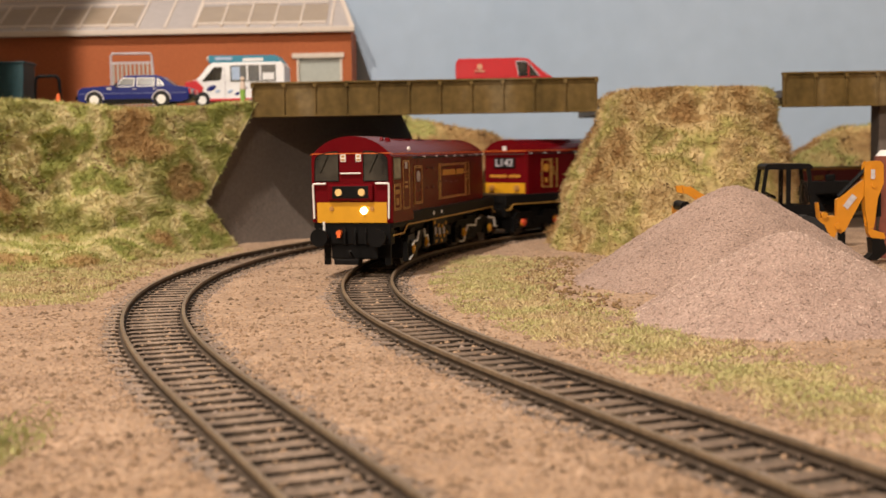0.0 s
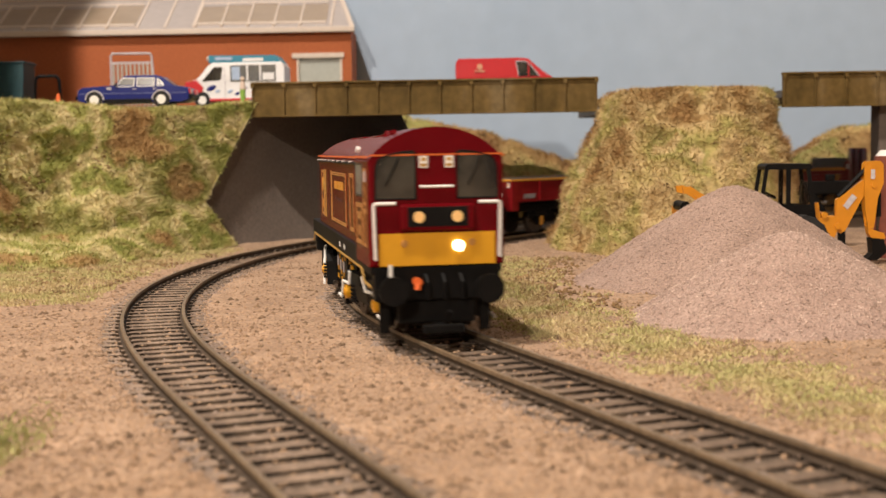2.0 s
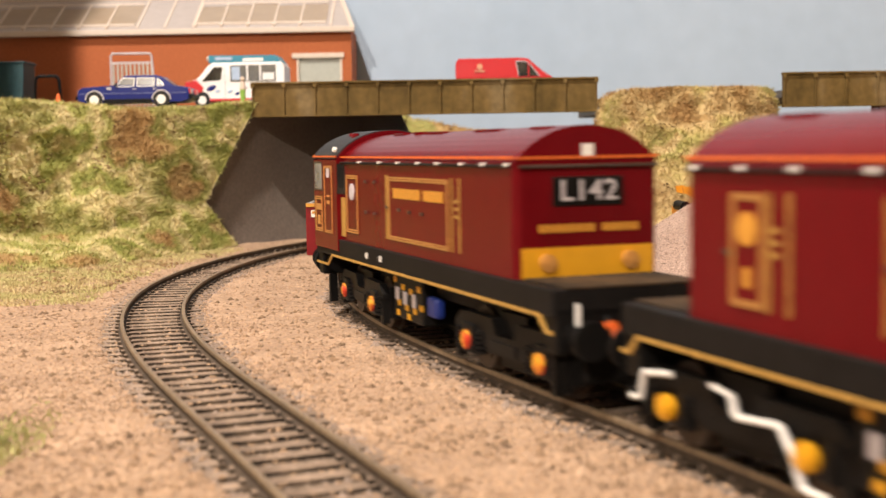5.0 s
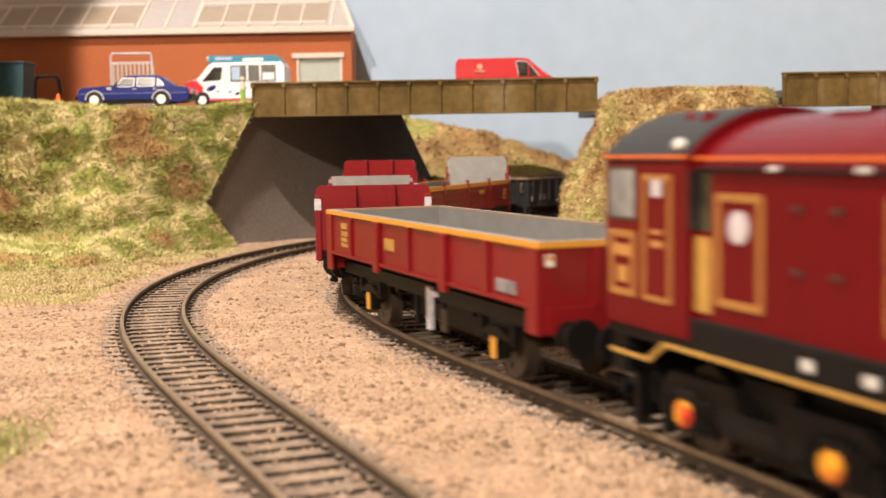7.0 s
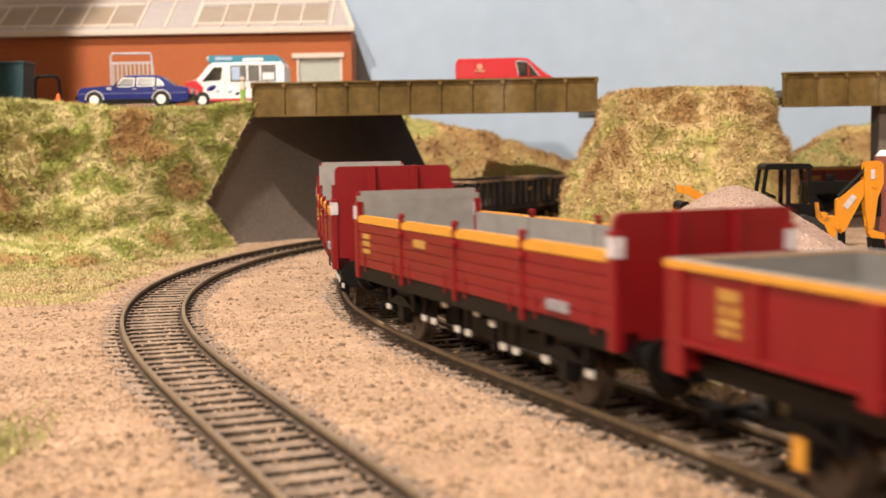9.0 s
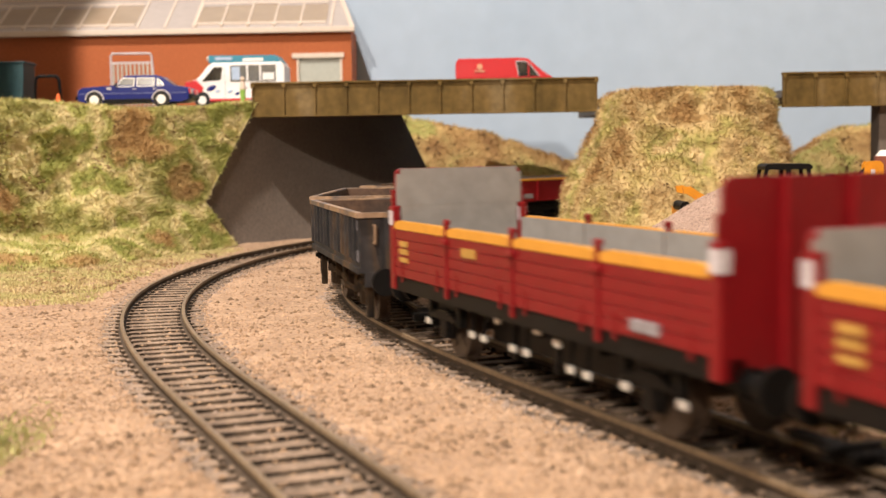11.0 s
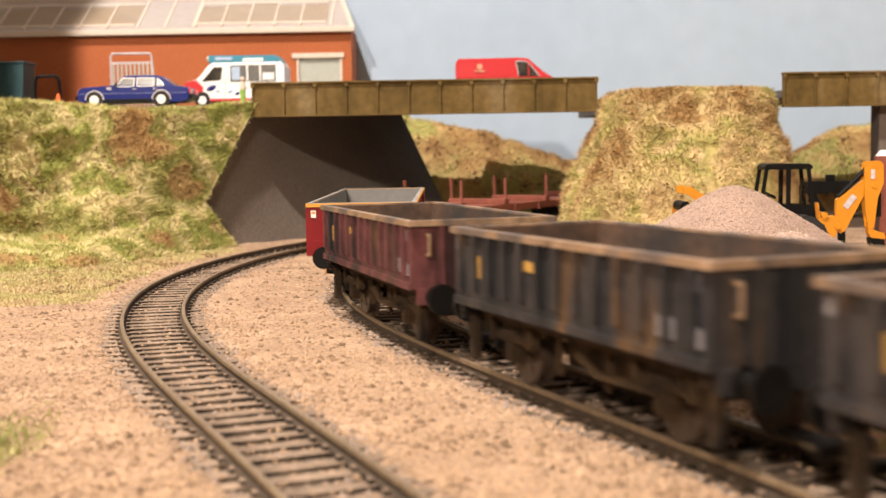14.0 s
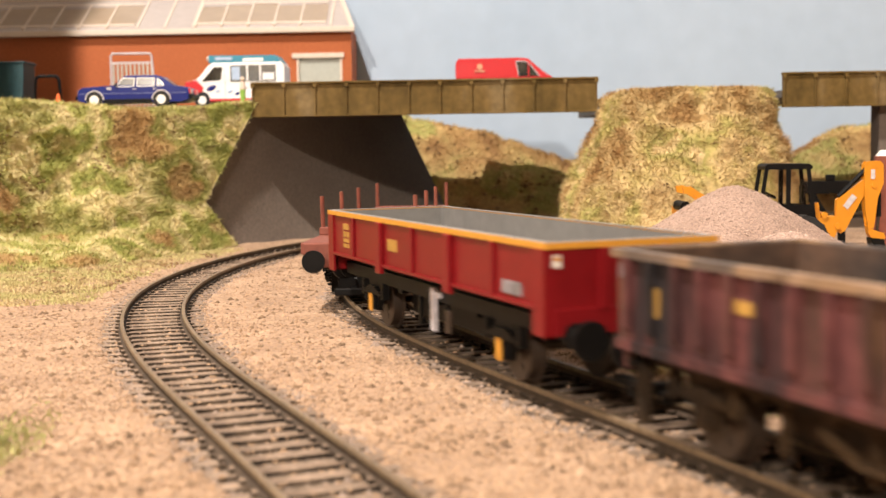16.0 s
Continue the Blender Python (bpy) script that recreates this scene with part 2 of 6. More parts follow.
# darker copy of the wagon inside grey, with the tub's shade in its colour
SHADETUBGREY = material("shaded_tub_grey", (0.15, 0.145, 0.14), 0.8, vary=0.12, grain=300, bump=0.1, colour2=(0.19, 0.185, 0.175), coarse=25)
CABROOF = material("dark_cab_roof", (0.022, 0.022, 0.024), 0.6, vary=0.15, grain=300, bump=0.1, spec=0.3)
BIGCLOD = material("dark_clods", (0.18, 0.115, 0.07), 0.95, vary=0.4, grain=900, bump=0.4, colour2=(0.30, 0.19, 0.11), coarse=150, per_object=0.4)
# ---- mesh helpers
def part(name, bm, mat, parent=None, label="", smooth=False, at=None):
    """Links a bmesh (in millimetres) as one mesh object, under a thing or a part."""
    bmesh.ops.recalc_face_normals(bm, faces=bm.faces)
    bm.transform(Matrix.Scale(MM, 4))
    me = bpy.data.meshes.new(name)
    bm.to_mesh(me)
    bm.free()
    if smooth:
        me.polygons.foreach_set("use_smooth", [True] * len(me.polygons))
    for one in (mat if isinstance(mat, (list, tuple)) else [mat]):
        me.materials.append(one)
    ob = new(name, me)
    ob.parent = parent
    if at is not None:
        ob.location = Vector(at) * MM
    if label:
        tagged(ob, label)
    return ob


def thing(name, at, turn=0.0, label="", category="", group="", kind=""):
    ob = new(name)
    ob.empty_display_size = 0.01
    ob.matrix_basis = pose(at[0] * MM, at[1] * MM, at[2] * MM, 0, 0, turn)
    return tagged(ob, label, category, group, kind)


def box(bm, x0, x1, y0, y1, z0, z1, bevel=0.0):
    vs = [bm.verts.new((x, y, z)) for z in (z0, z1) for y in (y0, y1) for x in (x0, x1)]
    fs = [bm.faces.new([vs[i] for i in f]) for f in ((0, 2, 3, 1), (4, 5, 7, 6), (0, 1, 5, 4), (2, 6, 7, 3), (0, 4, 6, 2), (1, 3, 7, 5))]
    if bevel:
        es = {e for f in fs for e in f.edges}
        bmesh.ops.bevel(bm, geom=list(es), offset=bevel, segments=2, profile=0.5, affect="EDGES")
    return bm


def boxes(*dims, bevel=0.0):
    bm = bmesh.new()
    for d in dims:
        box(bm, *d, bevel=bevel)
    return bm


def rod(bm, a, b, r, seg=10, r2=None):
    """A round bar from a to b."""
    a, b = Vector(a), Vector(b)
    q = (b - a).to_track_quat("Z", "Y").to_matrix().to_4x4()
    m = Matrix.Translation((a + b) / 2) @ q
    bmesh.ops.create_cone(bm, cap_ends=True, segments=seg, radius1=r, radius2=r if r2 is None else r2, depth=(b - a).length, matrix=m)
    return bm


def pipe(bm, points, r, seg=6):
    for a, b in zip(points, points[1:]):
        rod(bm, a, b, r, seg)
    return bm


def prism(bm, outline, axis, a, b):
    """A closed outline pushed from a to b along an axis (0 x, 1 y, 2 z); the outline's pairs are the other two axes in order."""
    rings = []
    for v in (a, b):
        ring = []
        for p in outline:
            c = list(p)
            c.insert(axis, v)
            ring.append(bm.verts.new(c))
        rings.append(ring)
    n = len(outline)
    bm.faces.new(rings[0][::-1])
    bm.faces.new(rings[1])
    for i in range(n):
        j = (i + 1) % n
        bm.faces.new((rings[0][i], rings[0][j], rings[1][j], rings[1][i]))
    return bm


def fbm(x, y, z=0.0, octaves=4):
    return noise.fractal(Vector((x, y, z)), 1.0, 2.0, octaves)


def grid(bm, nu, nv, f):
    """A sheet of nu by nv cells; f(u, v) with u, v from 0 to 1 gives its points."""
    vs = [[bm.verts.new(f(i / nu, j / nv)) for i in range(nu + 1)] for j in range(nv + 1)]
    for j in range(nv):
        for i in range(nu):
            bm.faces.new((vs[j][i], vs[j][i + 1], vs[j + 1][i + 1], vs[j + 1][i]))
    return bm


def sheet(name, verts, faces, mat, label="", category="", kind="", parent=None):
    """A mesh from many points in millimetres, quicker than a bmesh."""
    me = bpy.data.meshes.new(name)
    me.from_pydata([(x * MM, y * MM, z * MM) for x, y, z in verts], [], faces)
    me.materials.append(mat)
    ob = new(name, me)
    ob.parent = parent
    return tagged(ob, label, category, "", kind)


# ---- the line of the two tracks: distance along it (mm), near end first, and how sharply it bends there
def make_line(x, y, heading, bends, length=900.0, step=3.0, before=1500.0):
    pts, th = [], math.radians(heading)
    for i in range(int(before / step), 0, -1):
        pts.append((x - math.cos(th) * step * i, y - math.sin(th) * step * i, th))
    knots = np.linspace(0, length, len(bends))
    s = 0.0
    while s < 2600:
        k = float(np.interp(s, knots, bends)) / 400.0
        if th <= 0 and s > 500:
            k = 0.0
        th += k * step
        x, y = x + math.cos(th) * step, y + math.sin(th) * step
        pts.append((x, y, th))
        s += step
    arr = np.array(pts)
    dist = -before + step * np.arange(len(arr)) + 0.0

    def at(d):
        return tuple(float(np.interp(d, dist, arr[:, i])) for i in range(3))
    return at


LINE_A = make_line(25.1, 69.2, 110.29, (0.1266, 0.08, -0.833, -0.8417, -0.9026, -0.9026, -0.9026))
LINE_B = make_line(89.72, 70.12, 107.0, (0.2584, 0.1769, -0.8017, -1.0785, -1.0785, -1.0786, -1.0786))


def beside(line, d, side, z=0.0):
    x, y, th = line(d)
    return Vector((x - math.sin(th) * side, y + math.cos(th) * side, z))
# ---- the ground and the room
TRACK_POINTS = [np.array([LINE_A(d)[:2] for d in range(0, 900, 6)]), np.array([LINE_B(d)[:2] for d in range(-100, 1300, 6)])]


def ground_z(x, y):
    """Height of the soil: nearly flat, a little uneven."""
    z = -2.7 + 0.5 * fbm(x / 40, y / 40, 3.1) + 0.35 * fbm(x / 9, y / 9, 7.7)
    near = min(float(np.hypot(pts[:, 0] - x, pts[:, 1] - y).min()) for pts in TRACK_POINTS) if y > 60 else 99.0
    return z - 1.5 * min(1.0, max(0.0, (14.6 - near) / 2.5))


def build_ground():
    xs = np.concatenate([np.linspace(-1500, -260, 12), np.arange(-250, 331, 3.0), np.linspace(345, 1500, 12)])
    ys = np.concatenate([np.linspace(-1400, 100, 14), np.arange(110, 760, 3.0), np.linspace(765, 1060, 40)])
    verts = [(x, y, ground_z(x, y)) for y in ys for x in xs]
    n = len(xs)
    faces = [(j * n + i, j * n + i + 1, (j + 1) * n + i + 1, (j + 1) * n + i) for j in range(len(ys) - 1) for i in range(n - 1)]
    ob = sheet("ground", verts, faces, EARTH, "brown sandy soil ground between the model tracks", "ground", "structure")
    ob.data.polygons.foreach_set("use_smooth", [True] * len(faces))


build_ground()


def plain(name, dims, mat, label, category):
    ob = part(name, boxes(dims), mat)
    return tagged(ob, label, category, kind="structure")


plain("backdrop", (-1500, 1500, 1012, 1020, -40, 700), SKY, "pale blue painted sky board behind the layout", "backdrop")
plain("wall_south", (-1600, 1600, -1510, -1500, -900, 2200), WALLPAINT, "plain pale painted room wall", "wall")
plain("wall_west", (-1610, -1600, -1500, 1100, -900, 2200), WALLPAINT, "plain pale painted room wall", "wall")
plain("wall_east", (1600, 1610, -1500, 1100, -900, 2200), WALLPAINT, "plain pale painted room wall", "wall")
plain("wall_north", (-1600, 1600, 1100, 1110, -900, 2200), WALLPAINT, "plain pale painted room wall", "wall")
plain("ceiling", (-1600, 1600, -1500, 1100, 2200, 2210), WALLPAINT, "plain pale painted ceiling", "ceiling")


# ---- tracks
def build_track(name, line, d0, d1, label, top):
    track = thing(name, (0, 0, 0), 0, label, "railway track", kind="structure")
    head = [(-0.5, -0.9), (-0.5, -0.1), (-0.35, 0.0), (0.35, 0.0), (0.5, -0.1), (0.5, -0.9), (0.2, -1.1), (0.2, -2.0), (1.0, -2.25), (1.0, -2.5), (-1.0, -2.5), (-1.0, -2.25), (-0.2, -2.0), (-0.2, -1.1)]
    ds = np.arange(d0, d1, 6.0)
    for side in (8.7, -8.7):
        bm = bmesh.new()
        last = None
        for d in ds:
            ring = [bm.verts.new(beside(line, d, side + a, b)) for a, b in head]
            if last:
                for i in range(len(head)):
                    j = (i + 1) % len(head)
                    bm.faces.new((last[i], last[j], ring[j], ring[i]))
            last = ring
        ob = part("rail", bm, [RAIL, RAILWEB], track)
        # head keeps the rail colour; everything lower gets the painted shade
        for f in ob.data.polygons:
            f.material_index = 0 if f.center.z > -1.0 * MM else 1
    bm = bmesh.new()
    last = None
    for d in ds:
        ring = [bm.verts.new(beside(line, d, a, -3.45)) for a in (14.2, 0, -14.2)]
        if last:
            for i in (0, 1):
                bm.faces.new((last[i], last[i + 1], ring[i + 1], ring[i]))
        last = ring
    part("track_bed", bm, BED, track, "dirt between the sleepers, toned darker as shade")
    meshes = []
    rnd = random.Random(5)
    for k in range(4):
        bm = boxes((-1.6, 1.6, -14.6, 14.6, -4.4, -2.55), bevel=0.25)
        for s in (1, -1):
            for o in (-1.5, 1.5):
                box(bm, -0.8, 0.8, s * 8.7 + o - 0.45, s * 8.7 + o + 0.45, -2.6, -1.75)
        for v in bm.verts:
            v.co.x += rnd.uniform(-0.22, 0.22)
            v.co.z += rnd.uniform(-0.08, 0.08)
        bm.transform(Matrix.Scale(MM, 4))
        me = bpy.data.meshes.new("sleeper")
        bm.to_mesh(me)
        bm.free()
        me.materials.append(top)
        me.materials.append(SLEEPERSHADE)
        # upward faces take the lighter tone, all others the painted shade
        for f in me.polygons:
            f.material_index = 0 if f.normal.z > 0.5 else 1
        meshes.append(me)
    d = d0
    while d < d1:
        x, y, th = line(d)
        ob = new("sleeper", meshes[rnd.randrange(4)])
        ob.parent = track
        ob.matrix_basis = pose(x * MM, y * MM, rnd.uniform(-0.1, 0.1) * MM, 0, 0, math.degrees(th) + rnd.uniform(-0.8, 0.8))
        d += 7.4
    return track


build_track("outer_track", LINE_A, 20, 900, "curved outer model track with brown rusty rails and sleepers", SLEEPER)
build_track("inner_track", LINE_B, -180, 1500, "curved inner model track that the train runs on", DARKERSLEEPER)
# ---- loose fibres, clods and stones, joined where nobody could count them
def scatter(name, spots, mat, size, label, category, stretch=1.0, rnd=None):
    """Small angular bits, each an uneven octahedron."""
    rnd = rnd or random.Random(11)
    verts, faces = [], []
    for x, y, z in spots:
        r = size * rnd.uniform(0.45, 1.25)
        k = len(verts)
        for dx, dy, dz in ((1, 0, 0), (-1, 0, 0), (0, 1, 0), (0, -1, 0), (0, 0, 1), (0, 0, -0.6)):
            verts.append((x + r * dx * rnd.uniform(0.6, 1.3) + r * rnd.uniform(-0.2, 0.2), y + r * dy * rnd.uniform(0.6, 1.3), z + r * dz * stretch * rnd.uniform(0.6, 1.2)))
        for a, b in ((0, 2), (2, 1), (1, 3), (3, 0)):
            faces += [(k + a, k + b, k + 4), (k + b, k + a, k + 5)]
    return sheet(name, verts, faces, mat, label, category, "stuff")


def fibres(name, spots, mat, length, label, category, seed=3, lie=0.8, width=0.16):
    """Static grass: thin upright blades that lean every way. spots: a point and the way out of the surface."""
    rnd = random.Random(seed)
    verts, faces = [], []
    for p, n in spots:
        d = (Vector(n) + Vector((rnd.gauss(0, lie), rnd.gauss(0, lie), rnd.gauss(0.25, lie * 0.6)))).normalized()
        side = d.cross(Vector((rnd.uniform(-1, 1), rnd.uniform(-1, 1), rnd.uniform(-1, 1)))).normalized() * width * rnd.uniform(0.6, 1.6)
        p = Vector(p)
        L = length * rnd.uniform(0.45, 1.35)
        bend = Vector((rnd.gauss(0, 0.3), rnd.gauss(0, 0.3), -0.25)) * L * 0.5
        k = len(verts)
        mid, tip = p + d * L * 0.55, p + d * L + bend
        verts += [tuple(p - side), tuple(p + side), tuple(mid + side * 0.8), tuple(mid - side * 0.8), tuple(tip)]
        faces += [(k, k + 1, k + 2, k + 3), (k + 3, k + 2, k + 4)]
    return sheet(name, verts, faces, mat, label, category, "stuff")


class Slope:
    """A curved surface f(u, v), meshed as a grid, on which fibres can be set."""

    def __init__(self, name, f, nu, nv, mat, label, category):
        self.f = f
        verts = [tuple(f(i / nu, j / nv)) for j in range(nv + 1) for i in range(nu + 1)]
        n = nu + 1
        faces = [(j * n + i, j * n + i + 1, (j + 1) * n + i + 1, (j + 1) * n + i) for j in range(nv) for i in range(nu)]
        self.ob = sheet(name, verts, faces, mat, label, category, "structure")
        self.ob.data.polygons.foreach_set("use_smooth", [True] * len(faces))

    def spots(self, count, seed, keep=None, v0=0.0, v1=1.0):
        rnd = random.Random(seed)
        out = []
        e = 0.002
        while len(out) < count:
            u, v = rnd.random() * 0.995, rnd.uniform(v0, v1) * 0.995
            p = Vector(self.f(u, v))
            if keep and not keep(p, rnd):
                continue
            n = (Vector(self.f(u + e, v)) - p).cross(Vector(self.f(u, v + e)) - p)
            if n.length > 0:
                n.normalize()
            out.append((p, n))
        return out


def along(points, u):
    """A point on a line of points, u from 0 to 1."""
    k = min(int(u * (len(points) - 1)), len(points) - 2)
    w = u * (len(points) - 1) - k
    a, b = Vector(points[k]), Vector(points[k + 1])
    return a + (b - a) * w


# ---- the left embankment: foot, shoulder and crest
FOOT = [(-460, 470, -4), (-330, 480, -4), (-225, 500, -4), (-160, 535, -4), (-130, 600, -4), (-106, 655, -4)]
SHOULDER = [(-460, 545, 8), (-330, 560, 8), (-215, 590, 9), (-165, 606, 10), (-143, 634, 14), (-123, 651, 21)]
CREST = [(-460, 575, 79), (-330, 590, 79), (-222, 618, 75), (-165, 655, 68.5), (-128, 668, 70.5), (-99, 681, 73)]
BACK = [(-460, 640, 75), (-330, 650, 75), (-222, 745, 74), (-165, 745, 70.5), (-130, 745, 71.5), (-103, 745, 74.5)]


def bank_point(u, v):
    if v < 0.25:
        a, b, w = along(FOOT, u), along(SHOULDER, u), v / 0.25
        w = w * w * 0.6 + w * 0.4
    elif v < 0.85:
        a, b, w = along(SHOULDER, u), along(CREST, u), (v - 0.25) / 0.6
    else:
        a, b, w = along(CREST, u), along(BACK, u), (v - 0.85) / 0.15
    p = a + (b - a) * w
    k = min(1.0, v * 4) * min(1.0, (1.0 - u) * 8 + 0.25)
    bump = 8.0 * fbm(p.x / 34, p.z / 26, 2.0) + 3.4 * fbm(p.x / 11, p.z / 10, 5.0)
    flat = 0.0 if v < 0.85 else 1.0
    return (p.x + 0.1 * bump * k, p.y - bump * k * (1 - flat), p.z + bump * 0.22 * k)


bank = Slope("embankment", bank_point, 150, 90, GRASS, "steep grassy embankment of mixed green and straw colours", "embankment")
fibres("embankment_grass", bank.spots(95000, 1, v0=0.04), BLADE, 2.9, "long tangled green and straw coloured grass", "grass", 4, 1.1, 0.16)
scatter("embankment_foam", [tuple(p) for p, n in bank.spots(1500, 2, lambda p, r: fbm(p.x / 16, p.z / 16, 9.0) + 0.45 * fbm(p.x / 5, p.z / 5, 1.0) > 0.30, v0=0.05, v1=0.86)], FOAM, 0.95, "dark brown clumps of scrub", "scrub")


# ---- the mound between the bridges
def mound_point(u, v):
    a = u * math.tau
    c, s = math.cos(a), math.sin(a)
    c, s = math.copysign(abs(c) ** 0.75, c), math.copysign(abs(s) ** 0.75, s)
    wx = 67 if c < 0 else 52
    base = Vector((122 + wx * c, 624 + (70 if s < 0 else 62) * s, -5))
    top = Vector((125 + (36 if c < 0 else 38) * c, 640 + 36 * s, 72.0))
    if v < 0.72:
        w = v / 0.72
        p = base + (top - base) * Vector((w ** 1.15, w ** 1.15, 0)).x
        p.z = -5 + 77.0 * w ** 0.92
    else:
        w = (v - 0.72) / 0.28
        p = top + (Vector((125, 640, 73.5)) - top) * w
    out = Vector((c, s, 0.2))
    bump = 4.2 * fbm(p.x / 20, p.z / 18, p.y / 20 + 3) + 2.2 * fbm(p.x / 8, p.z / 8, p.y / 8)
    edge = 1.0 if v < 0.8 else 0.35
    return tuple(p + out * bump * edge)


mound = Slope("mound", mound_point, 150, 80, STRAW, "steep mound of dry straw coloured grass between two bridges", "mound")
fibres("mound_grass", mound.spots(70000, 5, lambda p, r: p.y < 660), STRAWBLADE, 2.9, "dry golden grass tufts", "grass", 6, 1.1, 0.15)
scatter("mound_foam", [tuple(p) for p, n in mound.spots(800, 7, lambda p, r: p.y < 650 and fbm(p.x / 12, p.z / 12, 4.0) + 0.5 * fbm(p.x / 4, p.z / 4, 1.0) > 0.28)], FOAM, 0.85, "brown scrub clumps", "scrub")

# ---- the far bank behind the line
RIDGE = [(-120, 925, 76), (-60, 925, 76), (-25, 925, 70), (38, 925, 56), (97, 925, 34), (180, 925, 25), (250, 925, 31), (300, 925, 57), (420, 925, 62), (600, 925, 60)]


def far_bank_point(u, v):
    r = along(RIDGE, u)
    w = min(v / 0.8, 1.0)
    p = Vector((r.x, r.y - 42 * (1 - w) + 30 * max(0, v - 0.8) / 0.2, -4 + (r.z + 4) * w ** 0.8))
    bump = 5 * fbm(p.x / 26, p.z / 20, 8) + 2 * fbm(p.x / 8, p.z / 8, 2)
    return (p.x, p.y - bump * 0.5, p.z + bump * 0.6 * w)


far_bank = Slope("far_bank", far_bank_point, 140, 40, FARSCRUB, "low scrubby bank of dry grass below the sky board", "embankment")
fibres("far_bank_grass", far_bank.spots(30000, 8, v0=0.1), FARBLADE, 3.4, "dry golden grass tufts", "grass", 9)
scatter("far_bank_foam", [tuple(p) for p, n in far_bank.spots(700, 12, lambda p, r: fbm(p.x / 14, p.z / 14, 4.0) > 0.12)], FOAM, 1.8, "brown scrub clumps", "scrub")

# ---- sloping grey abutment, road deck, girders
bm = bmesh.new()
corners = [(-138, 640, -4), (8, 803, -4), (-27, 852, 71), (-102, 683, 71)]


def abutment_point(u, v):
    lo = Vector(corners[0]).lerp(Vector(corners[1]), u)
    hi = Vector(corners[3]).lerp(Vector(corners[2]), u)
    return lo.lerp(hi, v)


grid(bm, 24, 10, abutment_point)
vs = list(bm.verts)
ext = bmesh.ops.extrude_face_region(bm, geom=list(bm.faces))
for g in ext["geom"]:
    if isinstance(g, bmesh.types.BMVert):
        g.co += Vector((-6, 8, 0))
ab = part("abutment", bm, CARDGREY)
tagged(ab, "sloping dark grey stone-papered bridge abutment", "abutment", kind="structure")
for x0, x1 in ((-104, 84.4), (185, 600)):
    ab = part("road_deck", boxes((x0, x1, 683, 862, 71.2, 75.0)), ROAD)
    tagged(ab, "grey road deck carried over the tracks", "road", kind="structure")
ab = part("road", boxes((96, 172, 690, 880, 66, 73.0)), ROAD)
tagged(ab, "grey road on the mound", "road", kind="structure")
ab = part("yard", boxes((-460, -103.5, 745, 1011, 62, 74.4)), ROAD)
tagged(ab, "grey yard surface in front of the brick building", "road", kind="structure")


def girder(name, x0, x1, y, zb, zt, label, step):
    g = thing(name, ((x0 + x1) / 2, y, zb), 0, label, "bridge girder", "bridge girders")
    h, half = zt - zb, (x1 - x0) / 2
    part("web", boxes((-half, half, -0.6, 1.4, 0.8, h - 1.0)), GIRDER, g)
    part("top_flange", boxes((-half - 0.3, half + 0.3, -2.2, 3.0, h - 1.1, h), bevel=0.2), GIRDER, g)
    part("bottom_flange", boxes((-half, half, -1.8, 2.4, 0, 0.9), bevel=0.2), GIRDER, g)
    n = max(1, round(2 * half / step))
    for k in range(n + 1):
        x = -half + 0.5 + k * (2 * half - 1) / n
        bm = prism(bmesh.new(), [(-1.9, 0.9), (-0.6, 0.9), (-0.6, h - 1.1), (-1.9, h - 1.1), (-1.5, h / 2)][:4], 0, x - 0.35, x + 0.35)
        box(bm, x - 1.0, x + 1.0, -2.2, -0.6, h - 3.0, h - 1.1)
        part("stiffener", bm, GIRDER, g)
    return g


girder("girder", -101.6, 84.6, 681, 65.0, 83.7, "olive-brown weathered plate girder with upright stiffeners", 16.6)
girder("girder", 184.6, 420, 681, 65.6, 84.4, "olive-brown weathered plate girder with upright stiffeners", 16.6)
ab = part("bearing", boxes((84.5, 90, 676, 690, 67.5, 72), bevel=0.5), GIRDER)
tagged(ab, "small brown girder bearing on the mound", "bearing", kind="structure")
pier = part("pier", boxes((240, 262, 690, 704, -4, 71.2), bevel=0.6), CARDGREY)
tagged(pier, "dark grey bridge pier", "pier", kind="structure")
# unseen blocker; its edge sets the shadow line on the brick building
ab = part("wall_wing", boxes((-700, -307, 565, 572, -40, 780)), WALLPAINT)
tagged(ab, "unseen plain board added to shade the building's left end", "wall", kind="structure")
# second unseen blocker, low enough to shade only the bank
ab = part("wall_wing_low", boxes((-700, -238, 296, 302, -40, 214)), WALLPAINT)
tagged(ab, "unseen low board added to shade the left embankment", "wall", kind="structure")


# ---- gravel heaps
def heap(name, cx, cy, r, h, seed, stretch, mat, grit, label):
    def f(u, v):
        a = u * math.tau
        q = 1 - v
        rad = r * q * (1 + 0.10 * fbm(math.cos(a) * 1.3, math.sin(a) * 1.3, seed))
        z = h * (1 - math.sqrt(q * q + 0.02) / math.sqrt(1.02)) * 1.15
        x, y = cx + rad * math.cos(a) * stretch, cy + rad * math.sin(a)
        return (x, y, -3.2 + z + 0.9 * fbm(x / 8, y / 8, seed) * (1 - v * 0.5))
    s = Slope(name, f, 120, 50, mat, label, "gravel heap")
    s.ob["kind"] = "thing"
    del s.ob["kind"]
    rnd = random.Random(seed)
    spots = []
    while len(spots) < 12000:
        p = Vector(f(rnd.random(), 1 - math.sqrt(rnd.random())))
        spots.append((p.x, p.y, p.z - 0.02))
    scatter(name + "_grit", spots, grit, 0.36, "loose pinkish brown grit on the heap", "gravel")


